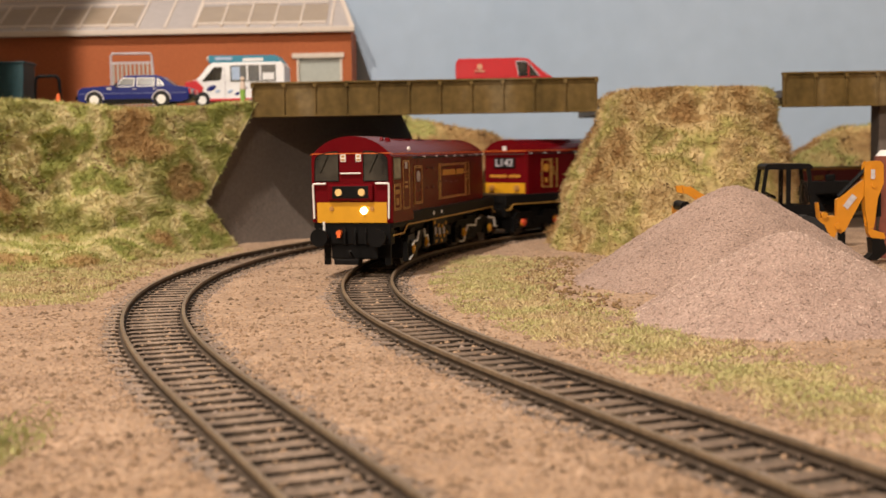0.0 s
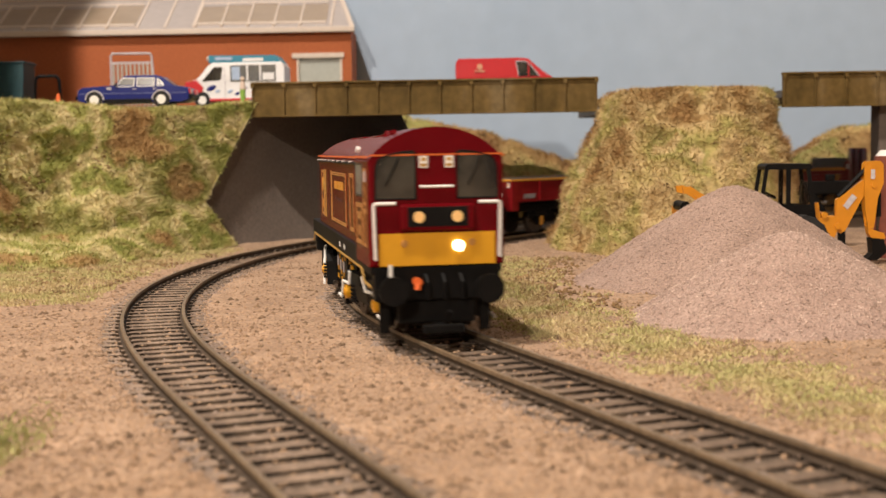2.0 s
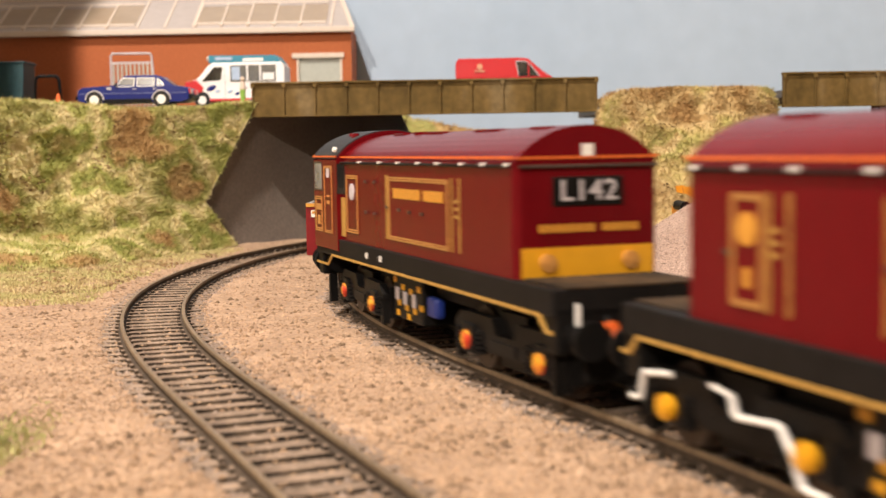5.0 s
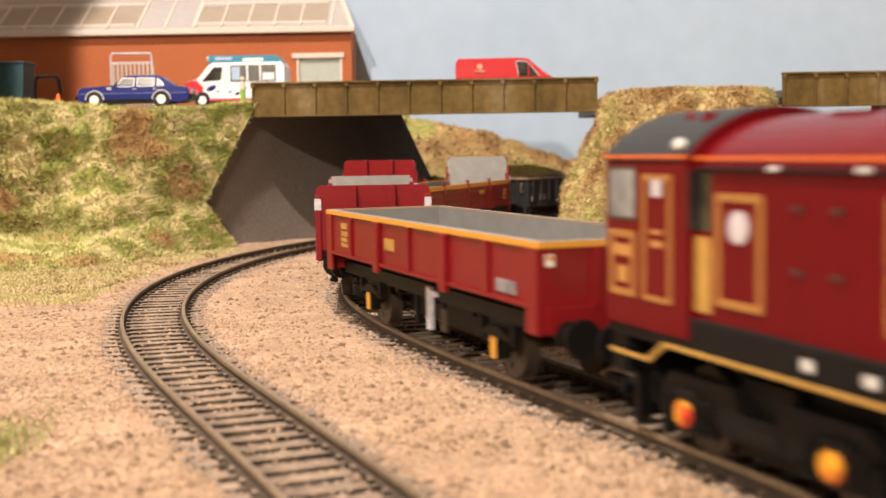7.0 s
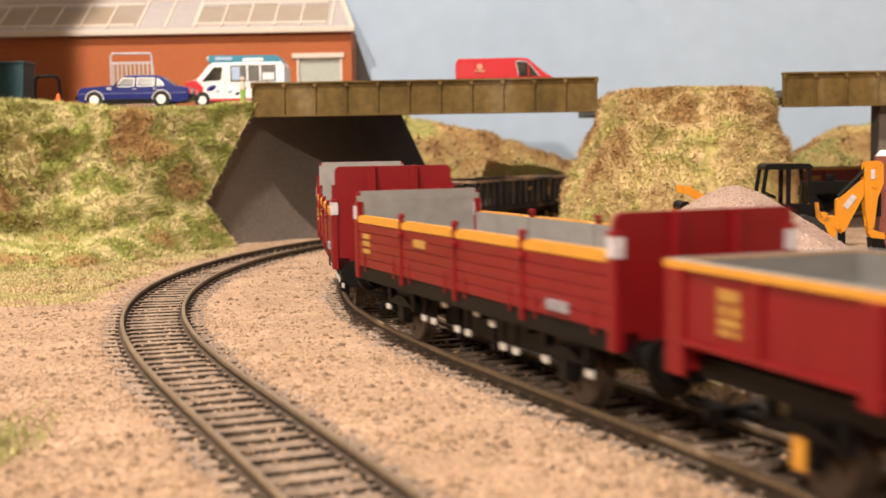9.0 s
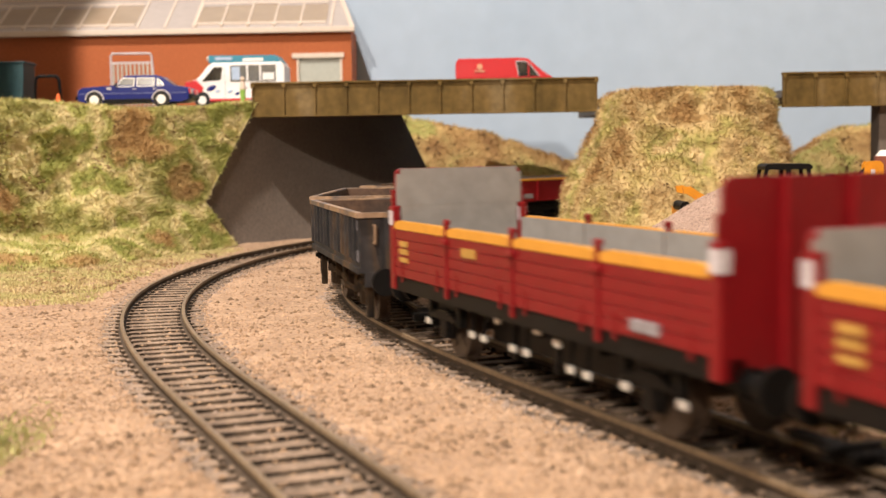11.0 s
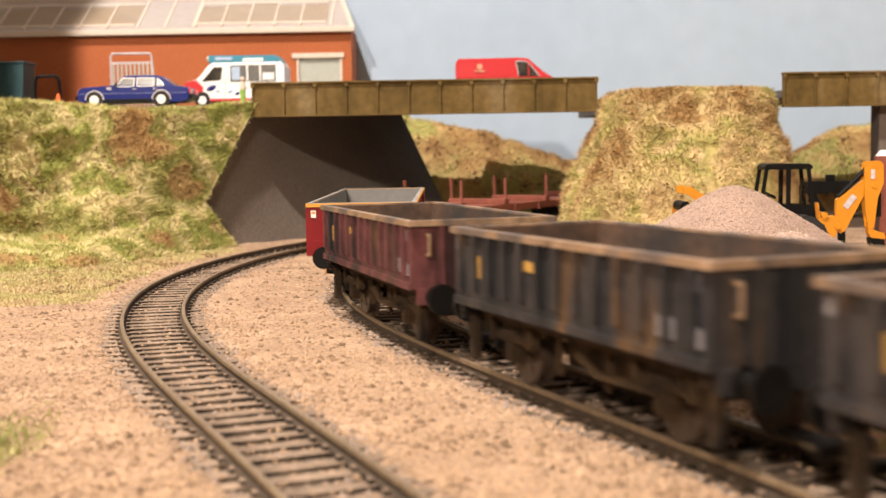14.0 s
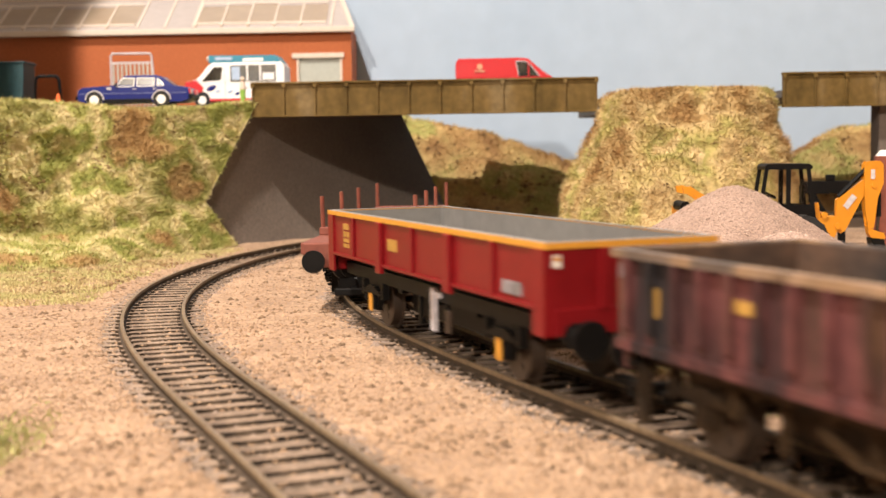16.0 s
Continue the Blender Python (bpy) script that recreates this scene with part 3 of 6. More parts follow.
heap("gravel_heap", 105, 452, 53, 35.0, 3, 1.1, SHADEGRAVEL, SHADEGRIT, "tall gravel heap beside the digger, coloured darker as if shaded")
heap("gravel_heap", 97, 352, 43, 25.0, 8, 1.08, GRAVEL, HEAPGRIT, "low pinkish gravel heap at the grass edge")


# ---- soil, stones and grass on the ground
def near_track(x, y, reach=14.0):
    for pts in TRACK_POINTS:
        d = np.hypot(pts[:, 0] - x, pts[:, 1] - y)
        if d.min() < reach:
            return True
    return False


def soil():
    rnd = random.Random(21)
    clods, small = [], []
    while len(clods) < 17000:
        y = 165 + 520 * rnd.random() ** 1.5
        x = rnd.uniform(-0.38, 0.38) * y
        if near_track(x, y, 13.5):
            continue
        if fbm(x / 18, y / 18, 6.0) + rnd.uniform(-0.5, 0.5) < -0.1:
            continue
        clods.append((x, y, ground_z(x, y) + 0.05))
    scatter("soil_clods", clods, CLOD, 0.55, "loose brown crumbs of soil", "soil", 0.8)
    while len(small) < 22000:
        y = 165 + 430 * rnd.random() ** 1.7
        x = rnd.uniform(-0.38, 0.38) * y
        if near_track(x, y, 6.5 if rnd.random() < 0.25 else 13.0):
            continue
        small.append((x, y, ground_z(x, y)))
    scatter("soil_crumbs", small, EARTHCRUMB, 0.4, "fine brown crumbs of soil", "soil", 0.9, random.Random(77))
    big = []
    while len(big) < 1500:
        y = 170 + 400 * rnd.random() ** 1.4
        x = rnd.uniform(-0.38, 0.38) * y
        if near_track(x, y, 17) or fbm(x / 25, y / 25, 16.0) + rnd.uniform(-0.4, 0.4) < 0.05:
            continue
        big.append((x, y, ground_z(x, y) + 0.1))
    scatter("soil_lumps", big, BIGCLOD, 0.95, "dark brown lumps of soil", "soil", 0.7, random.Random(79))
    dirt = []
    for line, d0, d1 in ((LINE_A, 20, 700), (LINE_B, -60, 700)):
        for _ in range(3200):
            d, side = rnd.uniform(d0, d1), rnd.choice((rnd.uniform(-7, 7), rnd.uniform(10.2, 14.5), -rnd.uniform(10.2, 14.5)))
            p = beside(line, d, side)
            dirt.append((p.x, p.y, rnd.uniform(-3.5, -2.6)))
    scatter("sleeper_dirt", dirt, EARTHCRUMB, 0.6, "brown dirt spilled over the sleepers", "soil", 0.7, random.Random(78))
    stones = []
    for line, d0, d1 in ((LINE_A, 20, 800), (LINE_B, -60, 800)):
        for _ in range(6500):
            d = rnd.uniform(d0, d1)
            side = rnd.choice((rnd.gauss(14, 2.0), rnd.gauss(14, 2.0), rnd.gauss(-13.5, 2.0), rnd.gauss(-13.5, 2.0), rnd.uniform(-7.5, 7.5)))
            p = beside(line, d, side)
            if 6.6 < abs(side) < 10.8:
                continue
            z = -3.4 if abs(side) < 8 else -3.0
            stones.append((p.x, p.y, z))
    scatter("track_stones", stones, STONE, 0.75, "grey brown stones along the sleepers", "ballast", 0.7)


soil()


def verge():
    rnd = random.Random(31)
    spots = []
    while len(spots) < 42000:
        d = rnd.uniform(40, 520)
        side = -rnd.uniform(22, 80)
        p = beside(LINE_B, d, side)
        mid = 44 + 6 * fbm(d / 40, 0, 2)
        dens = 0.95 - abs(-side - mid) / 25
        if p.y < 150 or rnd.random() > dens + 0.8 * fbm(p.x / 12, p.y / 12, 5.0):
            continue
        spots.append((Vector((p.x, p.y, ground_z(p.x, p.y))), (0, 0, 1)))
    while len(spots) < 84000:
        y = rnd.uniform(410, 640)
        x = -rnd.uniform(0.16, 0.40) * y
        edge = -(92 + 30) - 10 * fbm(y / 30, 1, 1) + max(0, (y - 560) * 0.25)
        if x > edge + rnd.gauss(0, 7) or near_track(x, y, 24):
            continue
        if rnd.random() > 0.75 + 0.6 * fbm(x / 20, y / 20, 5.0):
            continue
        spots.append((Vector((x, y, ground_z(x, y))), (0, 0, 1)))
    fibres("verge_grass", spots, GREENBLADE, 1.7, "short pale green and straw grass on the soil", "grass", 14, 1.2, 0.12)
    spots = []
    while len(spots) < 2200:
        x, y = rnd.gauss(-80, 6), rnd.gauss(202, 13)
        if x < -69 + 3 * fbm(x / 6, y / 6, 2.0):
            spots.append((Vector((x, y, ground_z(x, y))), (0, 0, 1)))
    fibres("grass_patch", spots, LUSHBLADE, 2.2, "small fresh green grass patch on bare soil", "grass", 15, 1.0, 0.12)
    foam = []
    while len(foam) < 380:
        y = rnd.uniform(440, 600)
        x = -rnd.uniform(0.17, 0.33) * y
        if not near_track(x, y, 26) and fbm(x / 16, y / 16, 9.0) > 0.05:
            foam.append((x, y, ground_z(x, y) + 0.4))
    while len(foam) < 900:
        p = beside(LINE_B, rnd.uniform(300, 520), -rnd.gauss(62, 9))
        foam.append((p.x, p.y, ground_z(p.x, p.y) + 0.3))
    scatter("verge_scrub", foam, FOAM, 0.9, "dark crumbs of scrub on the grass", "scrub")


verge()
# ---- the brick building with its glazed roof
def building():
    b = thing("brick_building", (-197.2, 950, 74.4), 0, "orange brick works building with a pale glazed roof", "building")
    X = lambda x: x + 200
    Y = lambda y: y - 950
    Z = lambda z: z - 74.4
    for dims in ((X(-460), X(-110.2), 0, 4, 0, Z(137)), (X(-76.2), X(-69), 0, 4, 0, Z(137)), (X(-110.2), X(-76.2), 0, 4, Z(117.6), Z(137)), (X(-73), X(-69), 4, 58, 0, Z(137))):
        part("wall", boxes(dims), BRICK, b, "orange brick paper wall")
    win = part("loading_window", boxes((X(-110.2), X(-76.2), 1.5, 2.5, 0, Z(117.6))), SHUTTER, b, "pale grey shuttered opening")
    part("lintel", boxes((X(-113.6), X(-74.6), -1.6, 0.2, Z(115.6), Z(119.4)), bevel=0.4), CREAM, win, "cream lintel")
    for x in (-110.2, -77.8):
        part("frame", boxes((X(x), X(x + 1.6), -0.5, 1.4, 0, Z(116.2))), CREAM, win)
    e0, e1 = Vector((0, -4.0, Z(137.0))), Vector((0, 57, Z(170.0)))
    slope = (e1 - e0)
    up = Vector((0, -slope.z, slope.y)).normalized()

    def roof_quad(bm, x0, x1, v0, v1, lo, hi):
        p = []
        for h in (lo, hi):
            for x, v in ((x0, v0), (x1, v0), (x1, v1), (x0, v1)):
                q = e0 + slope * v + up * h
                hip = -14.0 * v if x > X(-69.5) else 0.0
                p.append(bm.verts.new((x + hip, q.y, q.z)))
        for f in ((0, 1, 2, 3), (7, 6, 5, 4), (0, 4, 5, 1), (1, 5, 6, 2), (2, 6, 7, 3), (3, 7, 4, 0)):
            bm.faces.new([p[i] for i in f])
        return bm

    roof = part("roof", roof_quad(bmesh.new(), X(-460), X(-66), 0, 1, 0, 1.2), ROOFSHEET, b, "pale grey sheet roof")
    part("gutter", boxes((X(-460), X(-66), -6.2, -3.6, Z(134.6), Z(138.6)), bevel=0.5), CREAM, b, "cream gutter")
    bm = roof_quad(bmesh.new(), X(-69.4), X(-66), 0, 1, 1.2, 2.0)
    part("verge_trim", bm, CREAM, roof)
    for x in (-229, -208, -187, -84):
        part("roof_rib", roof_quad(bmesh.new(), X(x - 0.9), X(x + 0.9), 0.06, 1, 1.2, 2.0), CREAM, roof, "cream roof rib")
    for start, count, pitch in ((-356, 6, 20.8), (-185.5, 5, 19.6)):
        for k in range(count):
            x0 = start + k * pitch
            light = part("skylight", roof_quad(bmesh.new(), X(x0), X(x0 + pitch), 0.16, 0.7, 1.2, 1.5), SKYLIGHT, roof, "dull beige roof light")
            bm = bmesh.new()
            roof_quad(bm, X(x0 - 0.7), X(x0 + 0.7), 0.12, 0.74, 1.2, 2.2)
            roof_quad(bm, X(x0 + 0.7), X(x0 + pitch - 0.7), 0.12, 0.16, 1.2, 2.0)
            roof_quad(bm, X(x0 + 0.7), X(x0 + pitch - 0.7), 0.7, 0.74, 1.2, 2.0)
            part("glazing_bar", bm, CREAM, light)
            part("vent", roof_quad(bmesh.new(), X(x0 - 1.2), X(x0 + 1.2), 0.05, 0.11, 1.2, 3.0), CREAM, roof)
            part("blind", roof_quad(bmesh.new(), X(x0 + 0.7), X(x0 + pitch - 0.7), 0.62 + 0.03 * (k % 3), 0.7, 1.5, 1.8), ROOFSHEET, light, "pale edge of a roof light blind")
    part("ridge_bar", roof_quad(bmesh.new(), X(-460), X(-84), 0.86, 0.9, 1.2, 2.2), CREAM, roof)


building()


def wheel(parent, x, y, r, w, hub, s):
    bm = rod(bmesh.new(), (x, y, r), (x, y + s * w, r), r, 20)
    t = part("wheel", bm, TYRE, parent)
    bm = rod(bmesh.new(), (x, y + s * w * 0.9, r), (x, y + s * (w + 0.25), r), r * 0.62, 16)
    part("rim", bm, hub, t, "pale wheel rim")


def shell(name, profile, half, mat, parent, tuck, waist, label=""):
    """A car body from its side outline: narrower above the waist."""
    bm = prism(bmesh.new(), profile, 1, -half, half)
    for v in bm.verts:
        if v.co.z > waist:
            v.co.y *= 1 - tuck * min(1, (v.co.z - waist) / 6)
    es = [e for e in bm.edges if e.calc_length() > 0.5]
    bmesh.ops.bevel(bm, geom=es, offset=0.35, segments=2, profile=0.5, affect="EDGES")
    return part(name, bm, mat, parent, label)


def saloon_car():
    c = thing("saloon_car", (-170, 690, 71.6), 180, "dark blue model saloon car on the embankment top", "car")
    body = [(-34.5, 3.6), (-35.0, 8.0), (-33.8, 10.4), (-27.5, 11.2), (-21, 11.6), (4, 11.8), (8, 11.6), (22, 10.8), (24.6, 9.6), (25.2, 6.6), (25.0, 3.4), (21, 2.4), (-30, 2.4)]
    shell("body", body, 11.0, CARBLUE, c, 0.05, 9, "glossy dark blue body")
    cabin = [(-27.0, 11.0), (-19.5, 16.4), (-17, 17.1), (-2, 17.1), (0.4, 16.6), (6.0, 11.2)]
    shell("cabin", cabin, 10.4, CARBLUE, c, 0.16, 11)
    screens = [("windscreen", [(1.0, 16.2), (1.4, 16.0), (6.3, 11.6), (5.6, 11.6)]), ("rear_window", [(-20.0, 16.0), (-19.6, 16.2), (-25.6, 11.7), (-26.4, 11.6)])]
    for name, a in screens:
        part(name, prism(bmesh.new(), a, 1, -8.2, 8.2), CARGLASS, c)
    for s in (1, -1):
        for a in ([(4.0, 11.0), (0.9, 15.3), (-5.6, 15.4), (-5.2, 11.0)], [(-7.2, 15.4), (-16.3, 15.3), (-16.2, 11.0), (-6.9, 11.0)], [(-18.0, 15.2), (-20.4, 13.4), (-21.4, 11.2), (-17.8, 11.2)]):
            bm = prism(bmesh.new(), a, 1, *sorted((s * 9.2, s * 10.1)))
            for v in bm.verts:
                v.co.y *= 1 - 0.10 * (v.co.z - 11.2) / 6 + 0.045
            win = part("side_window", bm, CARGLASS, c)
            bm = bmesh.new()
            pts = [(p[0], s * (10.62 - 0.18 * (p[1] - 11)), p[1]) for p in a]
            pipe(bm, pts + pts[:1], 0.34, 6)
            part("window_trim", bm, WHITE, win, "bright window trim")
        for x in (16.0, -20.0):
            bm = bmesh.new()
            pts = [(x + 4.9 * math.cos(a * math.pi / 8), s * 11.05, 4.0 + 4.9 * math.sin(a * math.pi / 8)) for a in range(9)]
            pipe(bm, pts, 0.4, 6)
            part("wheel_arch", bm, PALEMARK, c, "bright wheel arch edge")
            # flat black disc on the body side imitates the shaded arch
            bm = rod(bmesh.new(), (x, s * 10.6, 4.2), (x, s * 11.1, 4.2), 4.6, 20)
            part("arch_opening", bm, TYRE, c, "black disc painting the shade inside the wheel arch")
            wheel(c, x, s * 9.6, 4.0, 2.0, WHITE, s)
        part("sill", boxes((-15.0, 11.2, *sorted((s * 10.8, s * 11.15)), 2.5, 4.4), bevel=0.1), BLACK, c)
        part("side_stripe", boxes((-33.5, 24.0, *sorted((s * 10.9, s * 11.12)), 7.2, 7.6)), CARSTRIPE, c, "thin pale side moulding")
        part("front_wing_mark", boxes((6.8, 9.4, *sorted((s * 10.7, s * 11.12)), 9.4, 10.6), bevel=0.1), PALEMARK, c)
        for x in (-5.8, -16.6):
            part("door_handle", boxes((x - 1.0, x + 1.0, *sorted((s * 10.9, s * 11.25)), 9.4, 9.9), bevel=0.1), PALEMARK, c)
        part("door_mirror", boxes((3.4, 4.8, *sorted((s * 10.6, s * 12.2)), 11.4, 12.6), bevel=0.2), BLACK, c)
    part("front_bumper", boxes((24.6, 26.4, -10.5, 10.5, 4.2, 6.4), bevel=0.4), BLACK, c)
    part("rear_bumper", boxes((-36.4, -34.4, -10.8, 10.8, 4.2, 6.6), bevel=0.4), BLACK, c)
    for y in (-7.5, 7.5):
        part("headlight", boxes((24.4, 25.4, y - 2, y + 2, 7, 9), bevel=0.2), PALEMARK, c)
        part("tail_light", boxes((-35.6, -34.6, y - 3, y + 3, 6.8, 9.6), bevel=0.2), CARRED, c)


saloon_car()


def ice_cream_van():
    c = thing("ice_cream_van", (-125.5, 790, 74.4), 178, "white ice cream van with red nose and teal roof sign", "van")
    c.scale = (0.965, 1, 1)
    body = [(-31.2, 5), (-31.4, 24), (-29.5, 27.0), (14.5, 27.0), (17.6, 25.3), (24.4, 16.8), (31.5, 15.2), (33.6, 11.5), (33.8, 5), (30, 3.6), (-28, 3.6)]
    shell("body", body, 12.5, VANWHITE, c, 0.06, 18, "glossy white body")
    bonnet = [(22.0, 5.2), (20.5, 12.0), (25.0, 16.7), (31.7, 15.4), (34.0, 11.4), (34.2, 5.0)]
    shell("bonnet", bonnet, 12.75, CARRED, c, 0.0, 40, "red bonnet and front wing")
    part("skirt", boxes((-31.4, 20, -12.8, 12.8, 3.4, 5.2), bevel=0.3), CARRED, c, "red lower skirt")
    part("windscreen", prism(bmesh.new(), [(17.0, 25.2), (17.8, 25.6), (24.6, 17.3), (23.8, 17.0)], 1, -10.5, 10.5), CARGLASS, c)
    for s in (1, -1):
        bm = prism(bmesh.new(), [(9.4, 16.6), (8.2, 24.2), (13.2, 24.4), (16.6, 21.2), (21.6, 15.7)], 1, *sorted((s * 12.0, s * 12.62)))
        part("cab_window", bm, DARKGLASS, c, "dark cab window")
        hatch = part("serving_window", boxes((-25.8, 3.2, *sorted((s * 12.0, s * 12.66)), 15.6, 25.3)), CARGLASS, c, "wide serving window")
        bm = boxes((-8.4, -7.2, *sorted((s * 12.5, s * 12.9)), 15.6, 25.3), (-16.6, -15.6, *sorted((s * 12.5, s * 12.9)), 15.6, 25.3))
        box(bm, -25.8, 3.2, *sorted((s * 12.5, s * 12.95)), 25.2, 25.9)
        part("window_bar", bm, VANWHITE, hatch)
        part("price_card", boxes((-25.0, -17.5, *sorted((s * 12.6, s * 12.8)), 16.2, 20.5)), VANWHITE, hatch, "white card in the serving window")
        part("curtain", boxes((-3.0, 2.2, *sorted((s * 12.6, s * 12.8)), 16.4, 24.4)), PALEBLUE, hatch, "pale blue panel in the serving window")
        for x, z, w, h, m in ((15.5, 11.6, 3.4, 1.5, CARBLUE), (11.5, 9.6, 1.6, 0.9, PALEBLUE), (3.6, 9.4, 2.0, 1.0, PALEBLUE), (-1.2, 8.0, 1.6, 0.9, CARBLUE), (-6.0, 11.4, 2.4, 0.8, PALEMARK), (-11.5, 8.8, 1.8, 1.0, PINK), (-20.0, 9.6, 2.2, 1.1, PALEBLUE), (-25.0, 8.2, 1.6, 0.9, PINK)):
            bm = bmesh.new()
            bmesh.ops.create_icosphere(bm, subdivisions=2, radius=1.0)
            bm.transform(pose(x, s * 12.5, z, 0, 22, 0) @ Matrix.Diagonal((w, 0.34, h, 1)))
            part("decal", bm, m, c, "painted picture on the side")
        part("door_line", boxes((6.6, 6.9, *sorted((s * 12.45, s * 12.6)), 5.4, 24.8)), PALEMARK, c)
        for x in (-19, 21.5):
            # black disc behind each wheel stands in for arch shade
            part("arch_opening", rod(bmesh.new(), (x, s * 12.2, 4.4), (x, s * 12.84, 4.4), 5.0, 20), TYRE, c, "black disc painting the shade inside the wheel arch")
            wheel(c, x, s * 10.9, 4.2, 2.0, WHITE, s)
        part("headlight", boxes((32.6, 34.4, *sorted((s * 7.0, s * 11.4)), 9.4, 12.4), bevel=0.4), WHITE, c)
    part("rear_light", boxes((-31.9, -31.2, -11.4, -9.2, 8, 13), bevel=0.2), CARRED, c)
    sign = part("roof_sign", prism(bmesh.new(), [(-29.5, 27.0), (17.0, 27.0), (17.0, 31.6), (-26.0, 31.2)], 1, -11.5, 11.5), TEAL, c, "teal roof sign board")
    for s in (1, -1):
        part("sign_bar", boxes((-18, -5, *sorted((s * 11.4, s * 11.8)), 27.6, 29.6), bevel=0.1), VANWHITE, sign, "white panel on the sign")
        part("sign_bar", boxes((2, 13, *sorted((s * 11.4, s * 11.8)), 28.6, 30.4), bevel=0.1), PALEBLUE, sign, "pale blue panel on the sign")
    bm = rod(bmesh.new(), (17.0, -6, 28.6), (20.0, -6, 30.4), 0.9, 10, 1.9)
    bmesh.ops.create_icosphere(bm, subdivisions=2, radius=1.9, matrix=Matrix.Translation((20.6, -6, 30.8)))
    part("cone", bm, CREAM, sign, "cream model ice cream cone")


ice_cream_van()


def delivery_van():
    c = thing("delivery_van", (42.5, 845, 75.0), 0, "plain red delivery van on the road bridge", "van")
    body = [(-32, 5), (-32.2, 27), (-30.4, 30.2), (10, 30.4), (15.5, 29.8), (25, 21.5), (32.6, 16.6), (35, 12), (35, 5), (31, 3.8), (-28, 3.8)]
    shell("body", body, 12.4, CARRED, c, 0.07, 17, "glossy red body")
    for s in (1, -1):
        bm = prism(bmesh.new(), [(9.4, 18.2), (7.6, 28.0), (13.6, 28.0), (17.2, 25.4), (22.8, 18.2)], 1, *sorted((s * 11.6, s * 12.5)))
        w = part("cab_window", bm, DARKGLASS, c, "dark cab window")
        part("quarter_bar", boxes((15.4, 16.2, *sorted((s * 12.2, s * 12.6)), 18.2, 26.4)), CARRED, w)
        part("side_crease", boxes((-31.5, 6.0, *sorted((s * 12.2, s * 12.5)), 17.4, 17.9)), CARRED, c)
        bm = bmesh.new()
        pipe(bm, [(9.4, s * 12.3, 18.2), (7.6, s * 12.2, 28.0), (13.6, s * 12.2, 28.0), (17.2, s * 12.2, 25.4), (22.8, s * 12.3, 18.2)], 0.4, 6)
        part("window_trim", bm, PALEMARK, w)
        bm = rod(bmesh.new(), (-16.3, s * 11.9, 24.8), (-16.3, s * 12.45, 24.8), 1.9, 18)
        box(bm, -19.6, -13.0, *sorted((s * 12.2, s * 12.5)), 21.4, 22.4)
        part("emblem", bm, EMBLEM, c, "pale pink and gold emblem")
        wheel(c, -20, s * 10.2, 4.4, 2.2, PALEMARK, s)
        wheel(c, 21.5, s * 10.2, 4.4, 2.2, PALEMARK, s)
    part("windscreen", prism(bmesh.new(), [(15.4, 29.2), (16.2, 29.4), (25.4, 21.4), (24.6, 21.0)], 1, -10.5, 10.5), CARGLASS, c)


delivery_van()


def yard_clutter():
    bm = bmesh.new()
    r = thing("metal_barrier", (-214, 880, 74.4), 0, "grey metal barrier frame leaning by the brick wall", "barrier")
    pipe(bm, [(-15, 0, 0), (-14.6, 0, 40), (-13.6, 0, 41.6), (12.4, 0, 41.4), (13.6, 0, 40), (16.4, 0, 0)], 0.75, 8)
    part("barrier_frame", bm, PALEMARK, r)
    for k in range(10):
        part("bar", boxes((-13.5 + k * 2.95, -12.3 + k * 2.95, -0.4, 0.4, 0, 35)), SHUTTER, r)
    part("crossbar", boxes((-14.5, 14, -0.5, 0.5, 34.5, 35.7)), PALEMARK, r)
    b = thing("skip_bin", (-297, 850, 74.4), 0, "large dark teal bin standing in shade", "bin")
    bm = prism(bmesh.new(), [(-16, 0), (19, 0), (21, 27), (21, 33), (-19, 33), (-19, 27)], 1, -12, 12)
    part("bin_body", bm, DARKTEAL, b)
    part("bin_lid", boxes((-20, 22, -13, 13, 33, 34.4), bevel=0.4), DARKTEAL, b)
    t = thing("storage_rack", (-264, 850, 74.4), 0, "dark rounded rack in front of the wall", "rack")
    bm = bmesh.new()
    pipe(bm, [(8.5, 0, 14), (7.6, 0, 23), (6.0, 0, 25), (-6.0, 0, 25), (-7.6, 0, 23), (-8.5, 0, 14)], 1.1, 8)
    pipe(bm, [(-8.5, 0, 0), (-8.5, 0, 14)], 0.9)
    pipe(bm, [(8.5, 0, 0), (8.5, 0, 14)], 0.9)
    part("hoop", bm, BLACK, t)
    part("shelf", boxes((-8, 8, -4, 4, 4, 6)), BLACK, t)
    k = thing("traffic_cone", (-226, 747, 74.4), 0, "small orange traffic cone on the grass edge", "cone")
    bm = rod(bmesh.new(), (0, 0, 0.6), (0, 0, 8.5), 2.6, 14, 0.5)
    part("cone_body", bm, TAILORANGE, k)
    part("cone_foot", boxes((-3.2, 3.2, -3.2, 3.2, 0, 0.7), bevel=0.2), TAILORANGE, k)
    bm = bmesh.new()
    rod(bm, (0, 0, 0), (0, 0, 8.5), 1.4, 12, 1.7)
    rod(bm, (0, 0, 8.5), (0, 0, 13.0), 1.9, 12, 1.3)
    bmesh.ops.create_icosphere(bm, subdivisions=2, radius=1.4, matrix=Matrix.Translation((0, 0, 14.6)))
    f = part("figurine", bm, [FIGGREEN, FIGPALE], None, "", False, (-116, 742, 74.6))
    for face in f.data.polygons:
        face.material_index = 1 if face.center.z > 8.6 * MM else 0
    tagged(f, "tiny plain green and cream painted figurine by the van", "figurine")


yard_clutter()


